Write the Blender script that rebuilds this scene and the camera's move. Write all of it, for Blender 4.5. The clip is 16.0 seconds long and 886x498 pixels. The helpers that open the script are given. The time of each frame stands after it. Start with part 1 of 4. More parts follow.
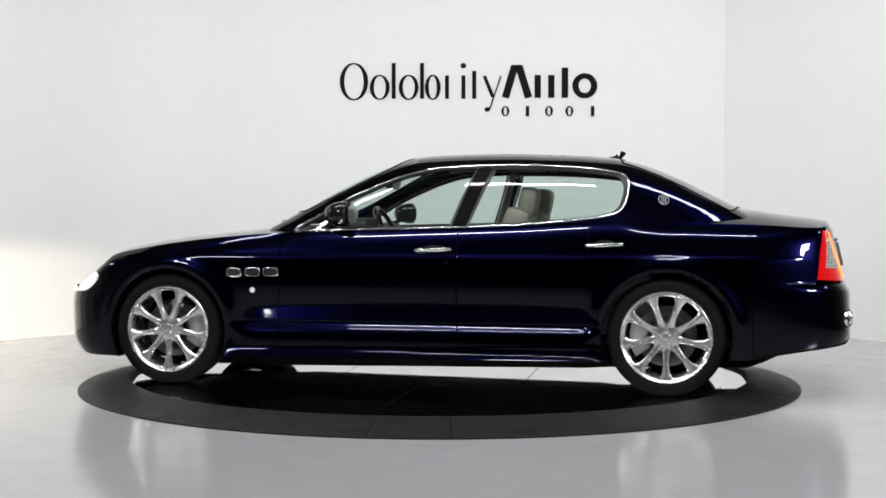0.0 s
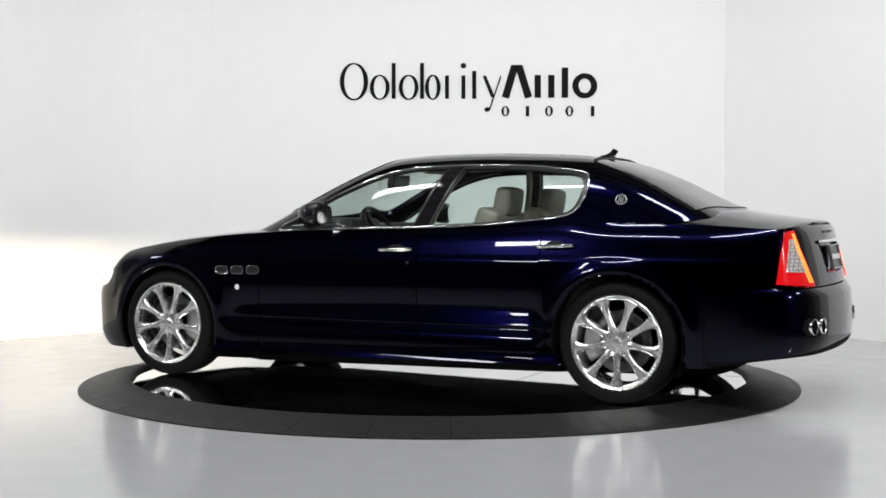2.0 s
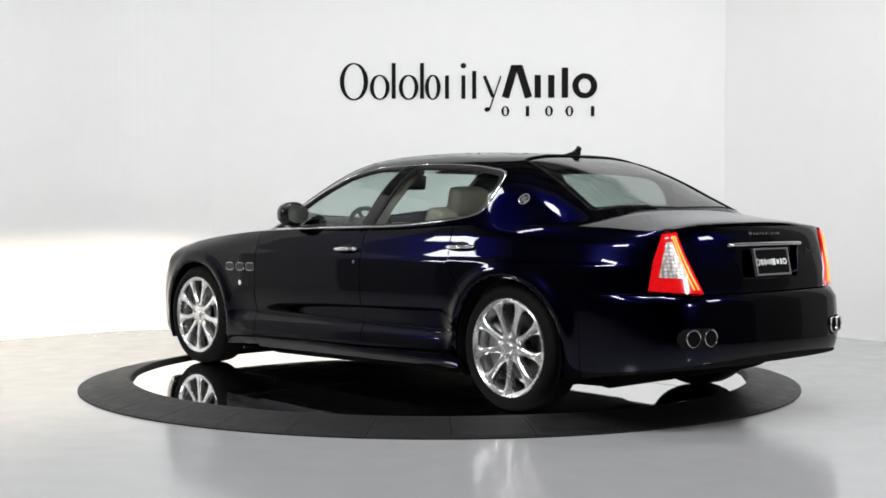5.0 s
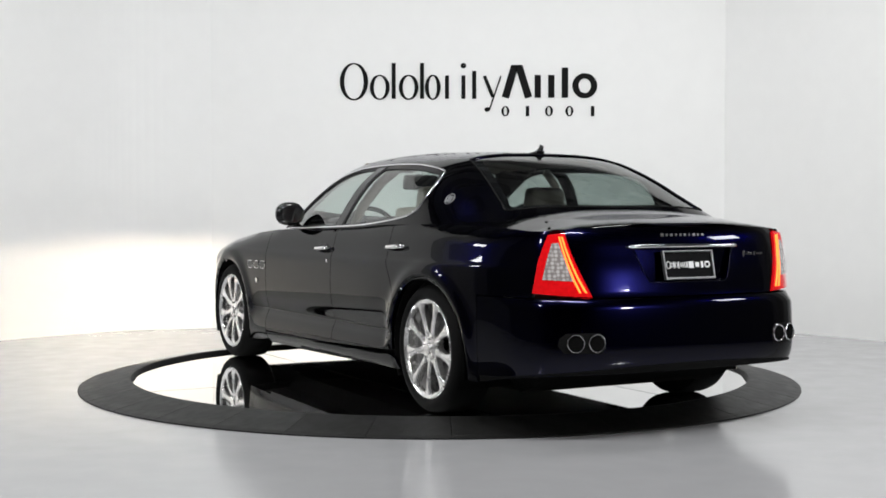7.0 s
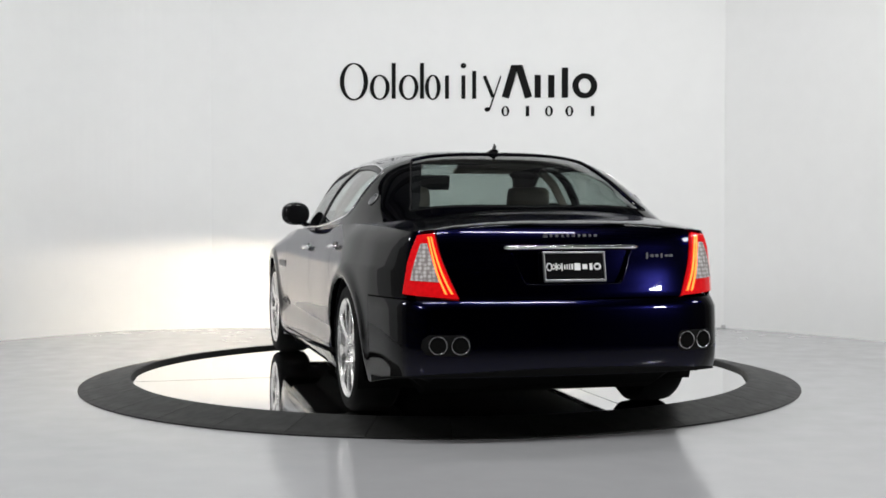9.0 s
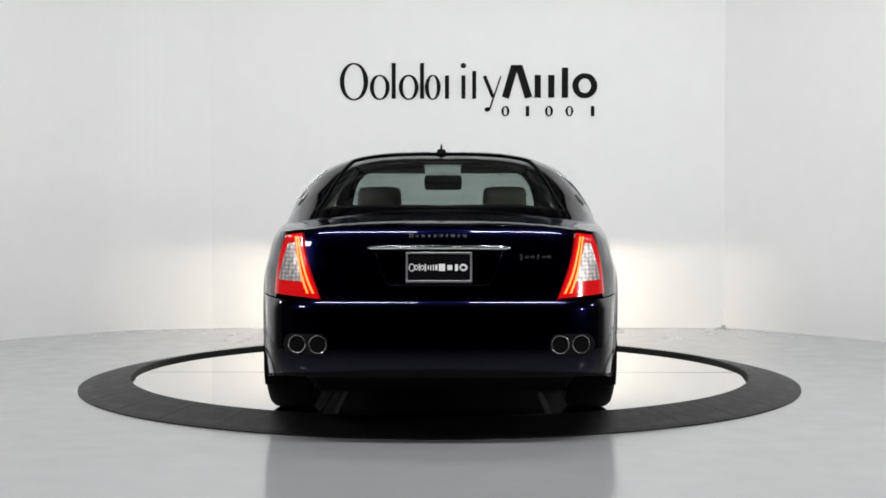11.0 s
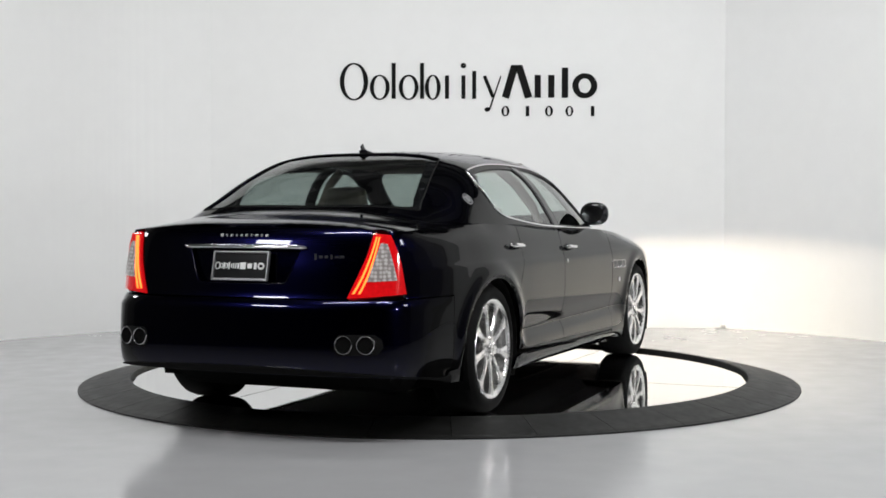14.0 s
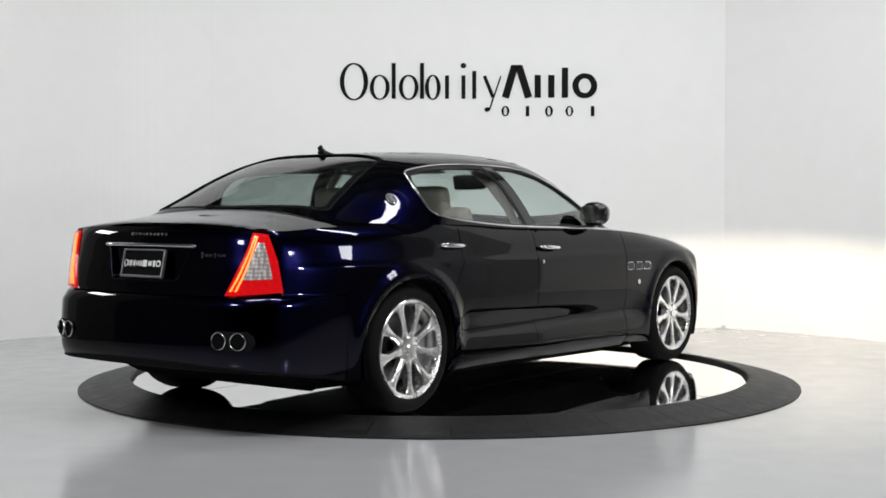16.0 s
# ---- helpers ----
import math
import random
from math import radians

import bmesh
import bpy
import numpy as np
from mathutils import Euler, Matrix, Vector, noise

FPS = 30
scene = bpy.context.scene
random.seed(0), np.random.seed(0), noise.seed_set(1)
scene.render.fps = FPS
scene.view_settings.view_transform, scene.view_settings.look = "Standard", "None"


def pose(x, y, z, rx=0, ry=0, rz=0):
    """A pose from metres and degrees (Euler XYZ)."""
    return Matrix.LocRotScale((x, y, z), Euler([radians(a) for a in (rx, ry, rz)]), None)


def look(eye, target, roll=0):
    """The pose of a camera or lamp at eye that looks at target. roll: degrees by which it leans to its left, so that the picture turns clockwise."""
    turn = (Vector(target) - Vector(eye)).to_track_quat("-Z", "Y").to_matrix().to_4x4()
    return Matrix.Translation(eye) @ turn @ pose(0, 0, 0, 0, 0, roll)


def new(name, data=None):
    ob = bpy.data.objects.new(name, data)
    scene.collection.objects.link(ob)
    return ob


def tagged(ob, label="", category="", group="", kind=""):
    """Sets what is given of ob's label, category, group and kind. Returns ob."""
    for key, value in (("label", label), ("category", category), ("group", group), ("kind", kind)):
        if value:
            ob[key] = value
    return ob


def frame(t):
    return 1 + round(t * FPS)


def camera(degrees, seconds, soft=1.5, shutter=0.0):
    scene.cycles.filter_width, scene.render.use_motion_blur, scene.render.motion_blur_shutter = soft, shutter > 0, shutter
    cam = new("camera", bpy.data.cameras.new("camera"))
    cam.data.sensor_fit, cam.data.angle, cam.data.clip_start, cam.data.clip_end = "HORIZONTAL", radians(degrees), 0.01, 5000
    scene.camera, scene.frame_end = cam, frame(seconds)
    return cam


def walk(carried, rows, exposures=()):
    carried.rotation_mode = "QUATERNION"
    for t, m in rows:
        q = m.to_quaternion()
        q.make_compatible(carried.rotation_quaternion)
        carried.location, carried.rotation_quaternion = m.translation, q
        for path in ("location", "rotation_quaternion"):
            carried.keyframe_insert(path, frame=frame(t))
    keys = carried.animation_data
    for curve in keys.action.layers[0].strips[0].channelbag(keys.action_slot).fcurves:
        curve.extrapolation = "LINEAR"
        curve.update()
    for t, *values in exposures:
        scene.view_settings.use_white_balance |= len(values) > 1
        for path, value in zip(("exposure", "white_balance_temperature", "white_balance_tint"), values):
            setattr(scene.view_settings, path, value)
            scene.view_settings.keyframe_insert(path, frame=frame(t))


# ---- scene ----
cam = camera(37.42, 16.0, soft=1.65)
EYE = (0.0, -8.7275, 1.1294)
VIEW = pose(*EYE, 90 - 1.718, 0, -0.146)
walk(cam, [(0.0, VIEW), (16.0, VIEW)], [(0.0, 0.69), (3.0, 0.73), (6.3, 0.69), (8.0, 0.57), (14.0, 0.53), (16.0, 0.54)])

# ---- light ----
world = bpy.data.worlds.new("world")
scene.world = world
world.use_nodes = True
world.node_tree.nodes["Background"].inputs[0].default_value = (0.9, 0.95, 1.0, 1)
world.node_tree.nodes["Background"].inputs[1].default_value = 0.02


def area_lamp(name, at, aim, sx, sy, watts, colour=(0.985, 0.995, 1.0)):
    data = bpy.data.lights.new(name, "AREA")
    data.shape, data.size, data.size_y, data.energy, data.color = "RECTANGLE", sx, sy, watts, colour
    ob = new(name, data)
    ob.matrix_world = look(at, aim)
    return ob


LAMPS = [
    ((-2.4, -0.8, 4.3), (-2.6, 3.0, 0.6), 1.4, 0.5, 39),
    ((2.4, -0.8, 4.3), (2.6, 3.0, 0.6), 1.4, 0.5, 51),
    ((0.1, -1.3, 4.35), (0.2, 3.2, 0.8), 1.4, 0.5, 59),
    ((-1.6, -4.5, 4.35), (-1.4, -1.9, 0.0), 2.4, 0.09, 62),
    ((1.6, -4.5, 4.35), (1.6, -1.9, 0.0), 2.4, 0.09, 74),
    ((-4.3, -5.2, 3.1), (-0.6, -0.5, 0.7), 0.7, 0.4, 36),
    ((4.3, -4.9, 1.75), (0.6, -0.5, 0.7), 0.3, 0.2, 30),
    ((-4.9, -0.7, 2.45), (0.0, -1.4, 0.7), 0.6, 0.36, 14),
    ((4.9, -2.5, 2.5), (0.0, -1.4, 0.7), 0.6, 0.36, 14),
]
for at, aim, sx, sy, watts in LAMPS:
    area_lamp("studio_light", at, aim, sx, sy, watts)


# ---- materials ----
def material(name, base, rough=0.5, metal=0.0, coat=0.0, emit=None, strength=0.0, grain=0.0, scale=20.0, bump=0.0, spec=0.5, rough_var=0.0, tint=None):
    m = bpy.data.materials.new(name)
    m.use_nodes = True
    nt = m.node_tree
    b = nt.nodes["Principled BSDF"]
    b.inputs["Base Color"].default_value = (*base, 1)
    b.inputs["Roughness"].default_value = rough
    b.inputs["Metallic"].default_value = metal
    b.inputs["Coat Weight"].default_value = coat
    b.inputs["Coat Roughness"].default_value = 0.02
    b.inputs["Coat IOR"].default_value = 1.34
    b.inputs["Specular IOR Level"].default_value = spec
    if tint:
        b.inputs["Specular Tint"].default_value = (*tint, 1)
    if emit:
        b.inputs["Emission Color"].default_value = (*emit, 1)
        b.inputs["Emission Strength"].default_value = strength
    if grain or bump or rough_var:
        tc = nt.nodes.new("ShaderNodeTexCoord")
        fine = nt.nodes.new("ShaderNodeTexNoise")
        fine.inputs["Scale"].default_value, fine.inputs["Detail"].default_value = scale, 6
        broad = nt.nodes.new("ShaderNodeTexNoise")
        broad.inputs["Scale"].default_value, broad.inputs["Detail"].default_value = scale * 0.06, 3
        for n in (fine, broad):
            nt.links.new(tc.outputs["Object"], n.inputs["Vector"])
        mean = nt.nodes.new("ShaderNodeMath")
        mean.operation = "ADD"
        nt.links.new(fine.outputs["Fac"], mean.inputs[0])
        nt.links.new(broad.outputs["Fac"], mean.inputs[1])
        if grain:
            ramp = nt.nodes.new("ShaderNodeMapRange")
            ramp.inputs["From Min"].default_value, ramp.inputs["From Max"].default_value = 0.6, 1.4
            ramp.inputs["To Min"].default_value, ramp.inputs["To Max"].default_value = 1 - grain, 1 + grain
            nt.links.new(mean.outputs[0], ramp.inputs["Value"])
            mul = nt.nodes.new("ShaderNodeVectorMath")
            mul.operation = "SCALE"
            mul.inputs[0].default_value = base
            nt.links.new(ramp.outputs["Result"], mul.inputs["Scale"])
            nt.links.new(mul.outputs["Vector"], b.inputs["Base Color"])
        if rough_var:
            rr = nt.nodes.new("ShaderNodeMapRange")
            rr.inputs["From Min"].default_value, rr.inputs["From Max"].default_value = 0.6, 1.4
            rr.inputs["To Min"].default_value, rr.inputs["To Max"].default_value = max(0.0, rough - rough_var), rough + rough_var
            nt.links.new(mean.outputs[0], rr.inputs["Value"])
            nt.links.new(rr.outputs["Result"], b.inputs["Roughness"])
        if bump:
            bp = nt.nodes.new("ShaderNodeBump")
            bp.inputs["Strength"].default_value, bp.inputs["Distance"].default_value = bump, 0.002
            nt.links.new(fine.outputs["Fac"], bp.inputs["Height"])
            nt.links.new(bp.outputs["Normal"], b.inputs["Normal"])
    return m


def pane_material(name, tint, gloss=0.07):
    m = bpy.data.materials.new(name)
    m.use_nodes = True
    nt = m.node_tree
    nt.nodes.remove(nt.nodes["Principled BSDF"])
    tr = nt.nodes.new("ShaderNodeBsdfTransparent")
    tr.inputs[0].default_value = (*tint, 1)
    gl = nt.nodes.new("ShaderNodeBsdfGlossy")
    gl.inputs["Roughness"].default_value = 0.01
    lw = nt.nodes.new("ShaderNodeLayerWeight")
    lw.inputs[0].default_value = 0.5
    po = nt.nodes.new("ShaderNodeMath")
    po.operation = "POWER"
    po.inputs[1].default_value = 3.6
    nt.links.new(lw.outputs["Facing"], po.inputs[0])
    fr = nt.nodes.new("ShaderNodeMath")
    fr.operation = "MULTIPLY_ADD"
    fr.inputs[1].default_value, fr.inputs[2].default_value = 0.9, gloss
    nt.links.new(po.outputs[0], fr.inputs[0])
    mix = nt.nodes.new("ShaderNodeMixShader")
    nt.links.new(fr.outputs[0], mix.inputs[0])
    nt.links.new(tr.outputs[0], mix.inputs[1])
    nt.links.new(gl.outputs[0], mix.inputs[2])
    nt.links.new(mix.outputs[0], nt.nodes["Material Output"].inputs[0])
    return m


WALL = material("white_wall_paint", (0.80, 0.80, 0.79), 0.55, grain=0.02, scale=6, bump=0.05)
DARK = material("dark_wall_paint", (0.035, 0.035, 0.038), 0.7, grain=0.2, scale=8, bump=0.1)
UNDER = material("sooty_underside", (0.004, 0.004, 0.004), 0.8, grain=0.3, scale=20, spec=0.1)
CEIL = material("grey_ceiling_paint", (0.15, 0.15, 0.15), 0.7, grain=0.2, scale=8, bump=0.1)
# three greys, each darker, standing in for light fading along the side walls
FALLOFF1 = material("falloff_grey_1", (0.45, 0.45, 0.45), 0.6, grain=0.05, scale=6)
FALLOFF2 = material("falloff_grey_2", (0.20, 0.20, 0.20), 0.6, grain=0.08, scale=6)
FALLOFF3 = material("falloff_grey_3", (0.09, 0.09, 0.09), 0.65, grain=0.1, scale=6)
FLOOR = material("grey_epoxy", (0.42, 0.42, 0.43), 0.15, spec=0.65, grain=0.03, scale=5, rough_var=0.05)
RING = material("black_rubber_ramp", (0.009, 0.009, 0.0085), 0.5, spec=0.35, grain=0.5, scale=16, bump=0.4, rough_var=0.1)
DECK = material("polished_steel_deck", (0.82, 0.82, 0.82), 0.035, metal=1.0, rough_var=0.015, scale=3)
SEAM = material("dark_seam", (0.006, 0.006, 0.006), 1.0, spec=0.0)
PAINT = material("navy_metallic_paint", (0.0013, 0.0013, 0.0115), 0.22, metal=1.0, coat=0.88, grain=0.15, scale=900, tint=(0.085, 0.09, 0.18))
TRIMK = material("black_trim", (0.007, 0.007, 0.0075), 0.35, rough_var=0.08, scale=60)
GLOSSK = material("gloss_black", (0.006, 0.006, 0.007), 0.06, rough_var=0.03, scale=20)
RUBBER = material("tyre_rubber", (0.0035, 0.0035, 0.0035), 0.75, spec=0.15, grain=0.2, scale=70, bump=0.4)
CHROME = material("chrome", (0.86, 0.86, 0.87), 0.08, metal=1.0, rough_var=0.04, scale=40)
RIMM = material("polished_alloy", (0.88, 0.87, 0.86), 0.24, metal=0.92, rough_var=0.08, scale=60)
DISC = material("brake_steel", (0.12, 0.12, 0.12), 0.35, metal=1.0, rough_var=0.1, scale=40)
DULL = material("dull_silver", (0.30, 0.30, 0.31), 0.35, metal=0.9, rough_var=0.1, scale=40)
CALIPER = material("silver_caliper", (0.5, 0.5, 0.5), 0.4, metal=0.6, rough_var=0.1, scale=40)
LEATHER = material("tan_leather", (0.24, 0.225, 0.185), 0.5, grain=0.12, scale=60, bump=0.3)
CABIN = material("dark_cabin_trim", (0.02, 0.019, 0.02), 0.55, grain=0.2, scale=40, bump=0.2)
CREAM = material("cream_headliner", (0.30, 0.27, 0.23), 0.8, grain=0.1, scale=80, bump=0.2)
WOOD = material("dark_wood_rim", (0.018, 0.012, 0.011), 0.25, coat=0.6, grain=0.4, scale=50)
REDL = material("red_lens", (0.45, 0.004, 0.006), 0.12, coat=1.0, emit=(1, 0.008, 0.012), strength=0.2, grain=0.35, scale=60)
def faceted(m, scale):
    nt = m.node_tree
    b = nt.nodes["Principled BSDF"]
    tc = nt.nodes.new("ShaderNodeTexCoord")
    cell = nt.nodes.new("ShaderNodeTexVoronoi")
    cell.inputs["Scale"].default_value, cell.inputs["Randomness"].default_value = scale, 0.25
    ramp = nt.nodes.new("ShaderNodeValToRGB")
    ramp.color_ramp.elements[0].position, ramp.color_ramp.elements[0].color = 0.25, (0.75, 0.72, 0.70, 1)
    ramp.color_ramp.elements[1].position, ramp.color_ramp.elements[1].color = 0.62, (0.34, 0.30, 0.29, 1)
    nt.links.new(tc.outputs["Object"], cell.inputs["Vector"])
    nt.links.new(cell.outputs["Distance"], ramp.inputs["Fac"])
    nt.links.new(ramp.outputs["Color"], b.inputs["Base Color"])
    return m


CLEARL = material("clear_lens_reflector", (0.62, 0.59, 0.58), 0.25, metal=0.3, coat=1.0, scale=75, bump=1.0)
faceted(CLEARL, 52)
LED = material("amber_red_led", (0.9, 0.2, 0.05), 0.3, emit=(1, 0.15, 0.02), strength=1.7)
HEADG = material("headlamp_glass", (0.8, 0.8, 0.82), 0.08, metal=0.3, coat=1.0, emit=(1, 0.96, 0.92), strength=0.3, rough_var=0.05, scale=50)
BEAM = material("headlamp_bulb", (1, 1, 1), 0.3, emit=(1, 0.87, 0.68), strength=31000)
GLASS = pane_material("green_tinted_glass", (0.79, 0.87, 0.84))
WSGLASS = pane_material("rear_glass", (0.45, 0.51, 0.49), 0.075)
INK = material("black_letter_paint", (0.004, 0.004, 0.004), 0.6, spec=0.1, grain=0.1, scale=30)
PLATEK = material("black_plate", (0.004, 0.004, 0.0045), 0.25, spec=0.12, rough_var=0.05, scale=30)
PLATEW = material("white_plate_print", (0.75, 0.75, 0.75), 0.4, grain=0.05, scale=30)


# ---- mesh helpers ----
def part(name, bm, mat, parent=None, label="", smooth=False):
    me = bpy.data.meshes.new(name)
    bm.to_mesh(me)
    bm.free()
    me.materials.append(mat)
    if smooth:
        me.polygons.foreach_set("use_smooth", [True] * len(me.polygons))
    ob = new(name, me)
    if parent:
        ob.parent = parent
    if label:
        tagged(ob, label)
    return ob


def mesh_part(name, verts, faces, mat, parent=None, label="", smooth=True, normals=None):
    me = bpy.data.meshes.new(name)
    me.from_pydata([tuple(v) for v in verts], [], faces)
    me.materials.append(mat)
    if smooth:
        me.polygons.foreach_set("use_smooth", [True] * len(me.polygons))
    if normals is not None:
        me.normals_split_custom_set_from_vertices([tuple(n) for n in normals])
    ob = new(name, me)
    if parent:
        ob.parent = parent
    if label:
        tagged(ob, label)
    return ob


def box(bm, size, at=(0, 0, 0), turn=None, bevel=0.0):
    m = Matrix.Translation(at) @ (turn or Matrix.Identity(4)) @ Matrix.Diagonal((*size, 1))
    made = bmesh.ops.create_cube(bm, size=1.0, matrix=m)["verts"]
    if bevel:
        edges = list({e for v in made for e in v.link_edges})
        bmesh.ops.bevel(bm, geom=edges, offset=bevel, segments=2, affect="EDGES", profile=0.6)


def lathe(bm, profile, steps=64, axis="y", closed=False):
    """Turns (radius, offset along the axis) round the axis."""
    rings = []
    for k in range(steps):
        a = 2 * math.pi * k / steps
        rings.append([bm.verts.new((r * math.cos(a), o, r * math.sin(a)) if axis == "y" else (r * math.cos(a), r * math.sin(a), o)) for r, o in profile])
    n = len(profile)
    for k in range(steps):
        p, q = rings[k], rings[(k + 1) % steps]
        for j in range(n if closed else n - 1):
            bm.faces.new((p[j], p[(j + 1) % n], q[(j + 1) % n], q[j]))


def tube(bm, path, radius, sides=8, closed=False, squash=None):
    """A rod along a path; radius may be one number or one for each point."""
    pts = [Vector(p) for p in path]
    n = len(pts)
    rings = []
    for i, p in enumerate(pts):
        a = pts[(i - 1) % n] if closed or i else p
        b = pts[(i + 1) % n] if closed or i < n - 1 else p
        t = (b - a).normalized()
        up = Vector((0, 0, 1)) if abs(t.z) < 0.9 else Vector((1, 0, 0))
        u = t.cross(up).normalized()
        v = u.cross(t)
        r = radius[i] if isinstance(radius, (list, tuple)) else radius
        ru, rv = (r, r) if squash is None else (r * squash[0], r * squash[1])
        rings.append([bm.verts.new(p + u * ru * math.cos(2 * math.pi * k / sides) + v * rv * math.sin(2 * math.pi * k / sides)) for k in range(sides)])
    for i in range(n if closed else n - 1):
        p, q = rings[i], rings[(i + 1) % n]
        for k in range(sides):
            bm.faces.new((p[k], p[(k + 1) % sides], q[(k + 1) % sides], q[k]))
    if not closed:
        bm.faces.new(rings[0][::-1])
        bm.faces.new(rings[-1])


def smooth_line(points, per=8, closed=False):
    """A Catmull-Rom curve through points of any dimension."""
    p = [np.array(q, float) for q in points]
    n, out = len(p), []
    for i in range(n if closed else n - 1):
        p1, p2 = p[i], p[(i + 1) % n]
        p0 = p[i - 1] if closed or i else 2 * p1 - p2
        p3 = p[(i + 2) % n] if closed or i + 2 < n else 2 * p2 - p1
        for k in range(per):
            s = k / per
            out.append(0.5 * (2 * p1 + (p2 - p0) * s + (2 * p0 - 5 * p1 + 4 * p2 - p3) * s * s + (3 * p1 - p0 - 3 * p2 + p3) * s ** 3))
    if not closed:
        out.append(p[-1])
    return out


def curve1(rows):
    """A smooth function through (x, value) rows."""
    line = sorted(smooth_line(sorted(rows), 10), key=lambda q: q[0])
    xs, ys = np.array([q[0] for q in line]), np.array([q[1] for q in line])
    return lambda x: np.interp(x, xs, ys)


# ---- the studio ----
TOP = 4.6


def ribbon(name, plan, z0, z1, thick, mat, label):
    """An upright wall of some thickness along a plan line; the room is on the line's right-hand side."""
    bm = bmesh.new()
    pts = [Vector((*p, 0)) for p in plan]
    n = len(pts)
    rows = []
    for i, p in enumerate(pts):
        t = (pts[min(i + 1, n - 1)] - pts[max(i - 1, 0)]).normalized()
        out = Vector((-t.y, t.x, 0)) * thick
        rows.append([bm.verts.new((*q.xy, z)) for q, z in ((p, z0), (p, z1), (p + out, z1), (p + out, z0))])
    for a, b in zip(rows, rows[1:]):
        for k in range(4):
            bm.faces.new((a[k], b[k], b[(k + 1) % 4], a[(k + 1) % 4]))
    bm.faces.new(rows[0])
    bm.faces.new(rows[-1][::-1])
    bmesh.ops.recalc_face_normals(bm, faces=bm.faces)
    ob = part(name, bm, mat)
    return tagged(ob, label, "wall", kind="structure")


BACK_Y = 3.73
LEFT_X, RIGHT_X = -2.17, 2.71
left_line = smooth_line([(-4.85, 0.9), (-4.4, 1.75), (-3.81, 2.53), (-3.27, 3.16), (-2.83, 3.50), (LEFT_X, BACK_Y)], 8)
right_line = smooth_line([(RIGHT_X, BACK_Y), (3.05, 3.42), (3.42, 2.98), (3.79, 2.47), (4.4, 1.6), (4.85, 0.9)], 8)
ribbon("wall_west", left_line, -0.05, TOP, 0.15, WALL, "matt white curved studio wall meeting a grey floor")
ribbon("wall_north", [(LEFT_X, BACK_Y), (RIGHT_X, BACK_Y)], -0.05, TOP, 0.15, WALL, "matt white flat studio wall with black lettering")
ribbon("wall_east", right_line, -0.05, TOP, 0.15, WALL, "matt white curved studio wall with a faint shadow edge")
# added out of view: grey steps put the light's fall-off into the wall colour
for name, sgn in (("falloff_panel_west", -1), ("falloff_panel_east", 1)):
    for z, (a, b, mat) in enumerate((((4.85, 0.9), (5.12, 0.1), FALLOFF1), ((5.12, 0.1), (5.34, -0.8), FALLOFF2), ((5.34, -0.8), (5.6, -1.9), FALLOFF3))):
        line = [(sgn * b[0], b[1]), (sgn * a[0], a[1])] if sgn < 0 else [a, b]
        ribbon(f"{name}_{z + 1}", line, -0.05, TOP, 0.15, mat, "unseen side wall strip, its grey standing in for fading light")
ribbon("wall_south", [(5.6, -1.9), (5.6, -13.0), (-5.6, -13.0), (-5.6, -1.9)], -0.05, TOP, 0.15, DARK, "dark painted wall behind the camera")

bm = bmesh.new()
box(bm, (12.6, 18.4, 0.1), (0, -4.7, -0.05))
tagged(part("floor", bm, FLOOR), "glossy light grey epoxy studio floor", "floor", kind="structure")
bm = bmesh.new()
box(bm, (12.6, 18.4, 0.1), (0, -4.7, TOP + 0.055))
for k in range(19):
    box(bm, (12.0, 0.26, 0.2), (0, -12.4 + 0.86 * k, TOP - 0.1))
roof_ob = part("ceiling", bm, CEIL)
roof_ob.data.materials.append(DARK)
for f in roof_ob.data.polygons:
    f.material_index = 1 if f.index > 5 else 0
tagged(roof_ob, "dark ceiling with cross beams", "ceiling", kind="structure")

# ---- turntable ----
DECK_Z, RIM_Z, R_OUT, R_IN = 0.0427, 0.068, 2.335, 2.014
ramp_ring = new("turntable_ramp")
tagged(ramp_ring, "black rubber ramp ring round a turntable on the floor", "turntable ramp")
SEGMENTS = 34
PROFILE = [(R_OUT, 0.0), (R_OUT, 0.008), (R_OUT - 0.03, 0.016), (R_IN + 0.04, RIM_Z - 0.004), (R_IN + 0.015, RIM_Z), (R_IN, RIM_Z - 0.004), (R_IN - 0.004, 0.01), (R_IN - 0.004, 0.0)]
half = math.pi / SEGMENTS - 0.0007
bm = bmesh.new()
rings = [[bm.verts.new((r * math.cos(a), r * math.sin(a), o)) for r, o in PROFILE] for a in np.linspace(-half, half, 6)]
for p, q in zip(rings, rings[1:]):
    for j in range(len(PROFILE)):
        k = (j + 1) % len(PROFILE)
        bm.faces.new((p[j], q[j], q[k], p[k]))
bm.faces.new(rings[0])
bm.faces.new(rings[-1][::-1])
bmesh.ops.recalc_face_normals(bm, faces=bm.faces)
first = part("ramp_segment", bm, RING, ramp_ring)
first.matrix_local = Matrix.Rotation(radians(-88.5 + 180 / SEGMENTS), 4, "Z")
for k in range(1, SEGMENTS):
    seg = new("ramp_segment", first.data)
    seg.parent = ramp_ring
    seg.matrix_local = Matrix.Rotation(radians(-88.5 + 180 / SEGMENTS + 360 / SEGMENTS * k), 4, "Z")
bm = bmesh.new()
lathe(bm, [(R_IN + 0.02, 0.001), (R_OUT - 0.01, 0.001), (R_OUT - 0.02, 0.006), (R_IN + 0.03, RIM_Z - 0.02)], 120, axis="z", closed=True)
part("ramp_base", bm, SEAM, ramp_ring)

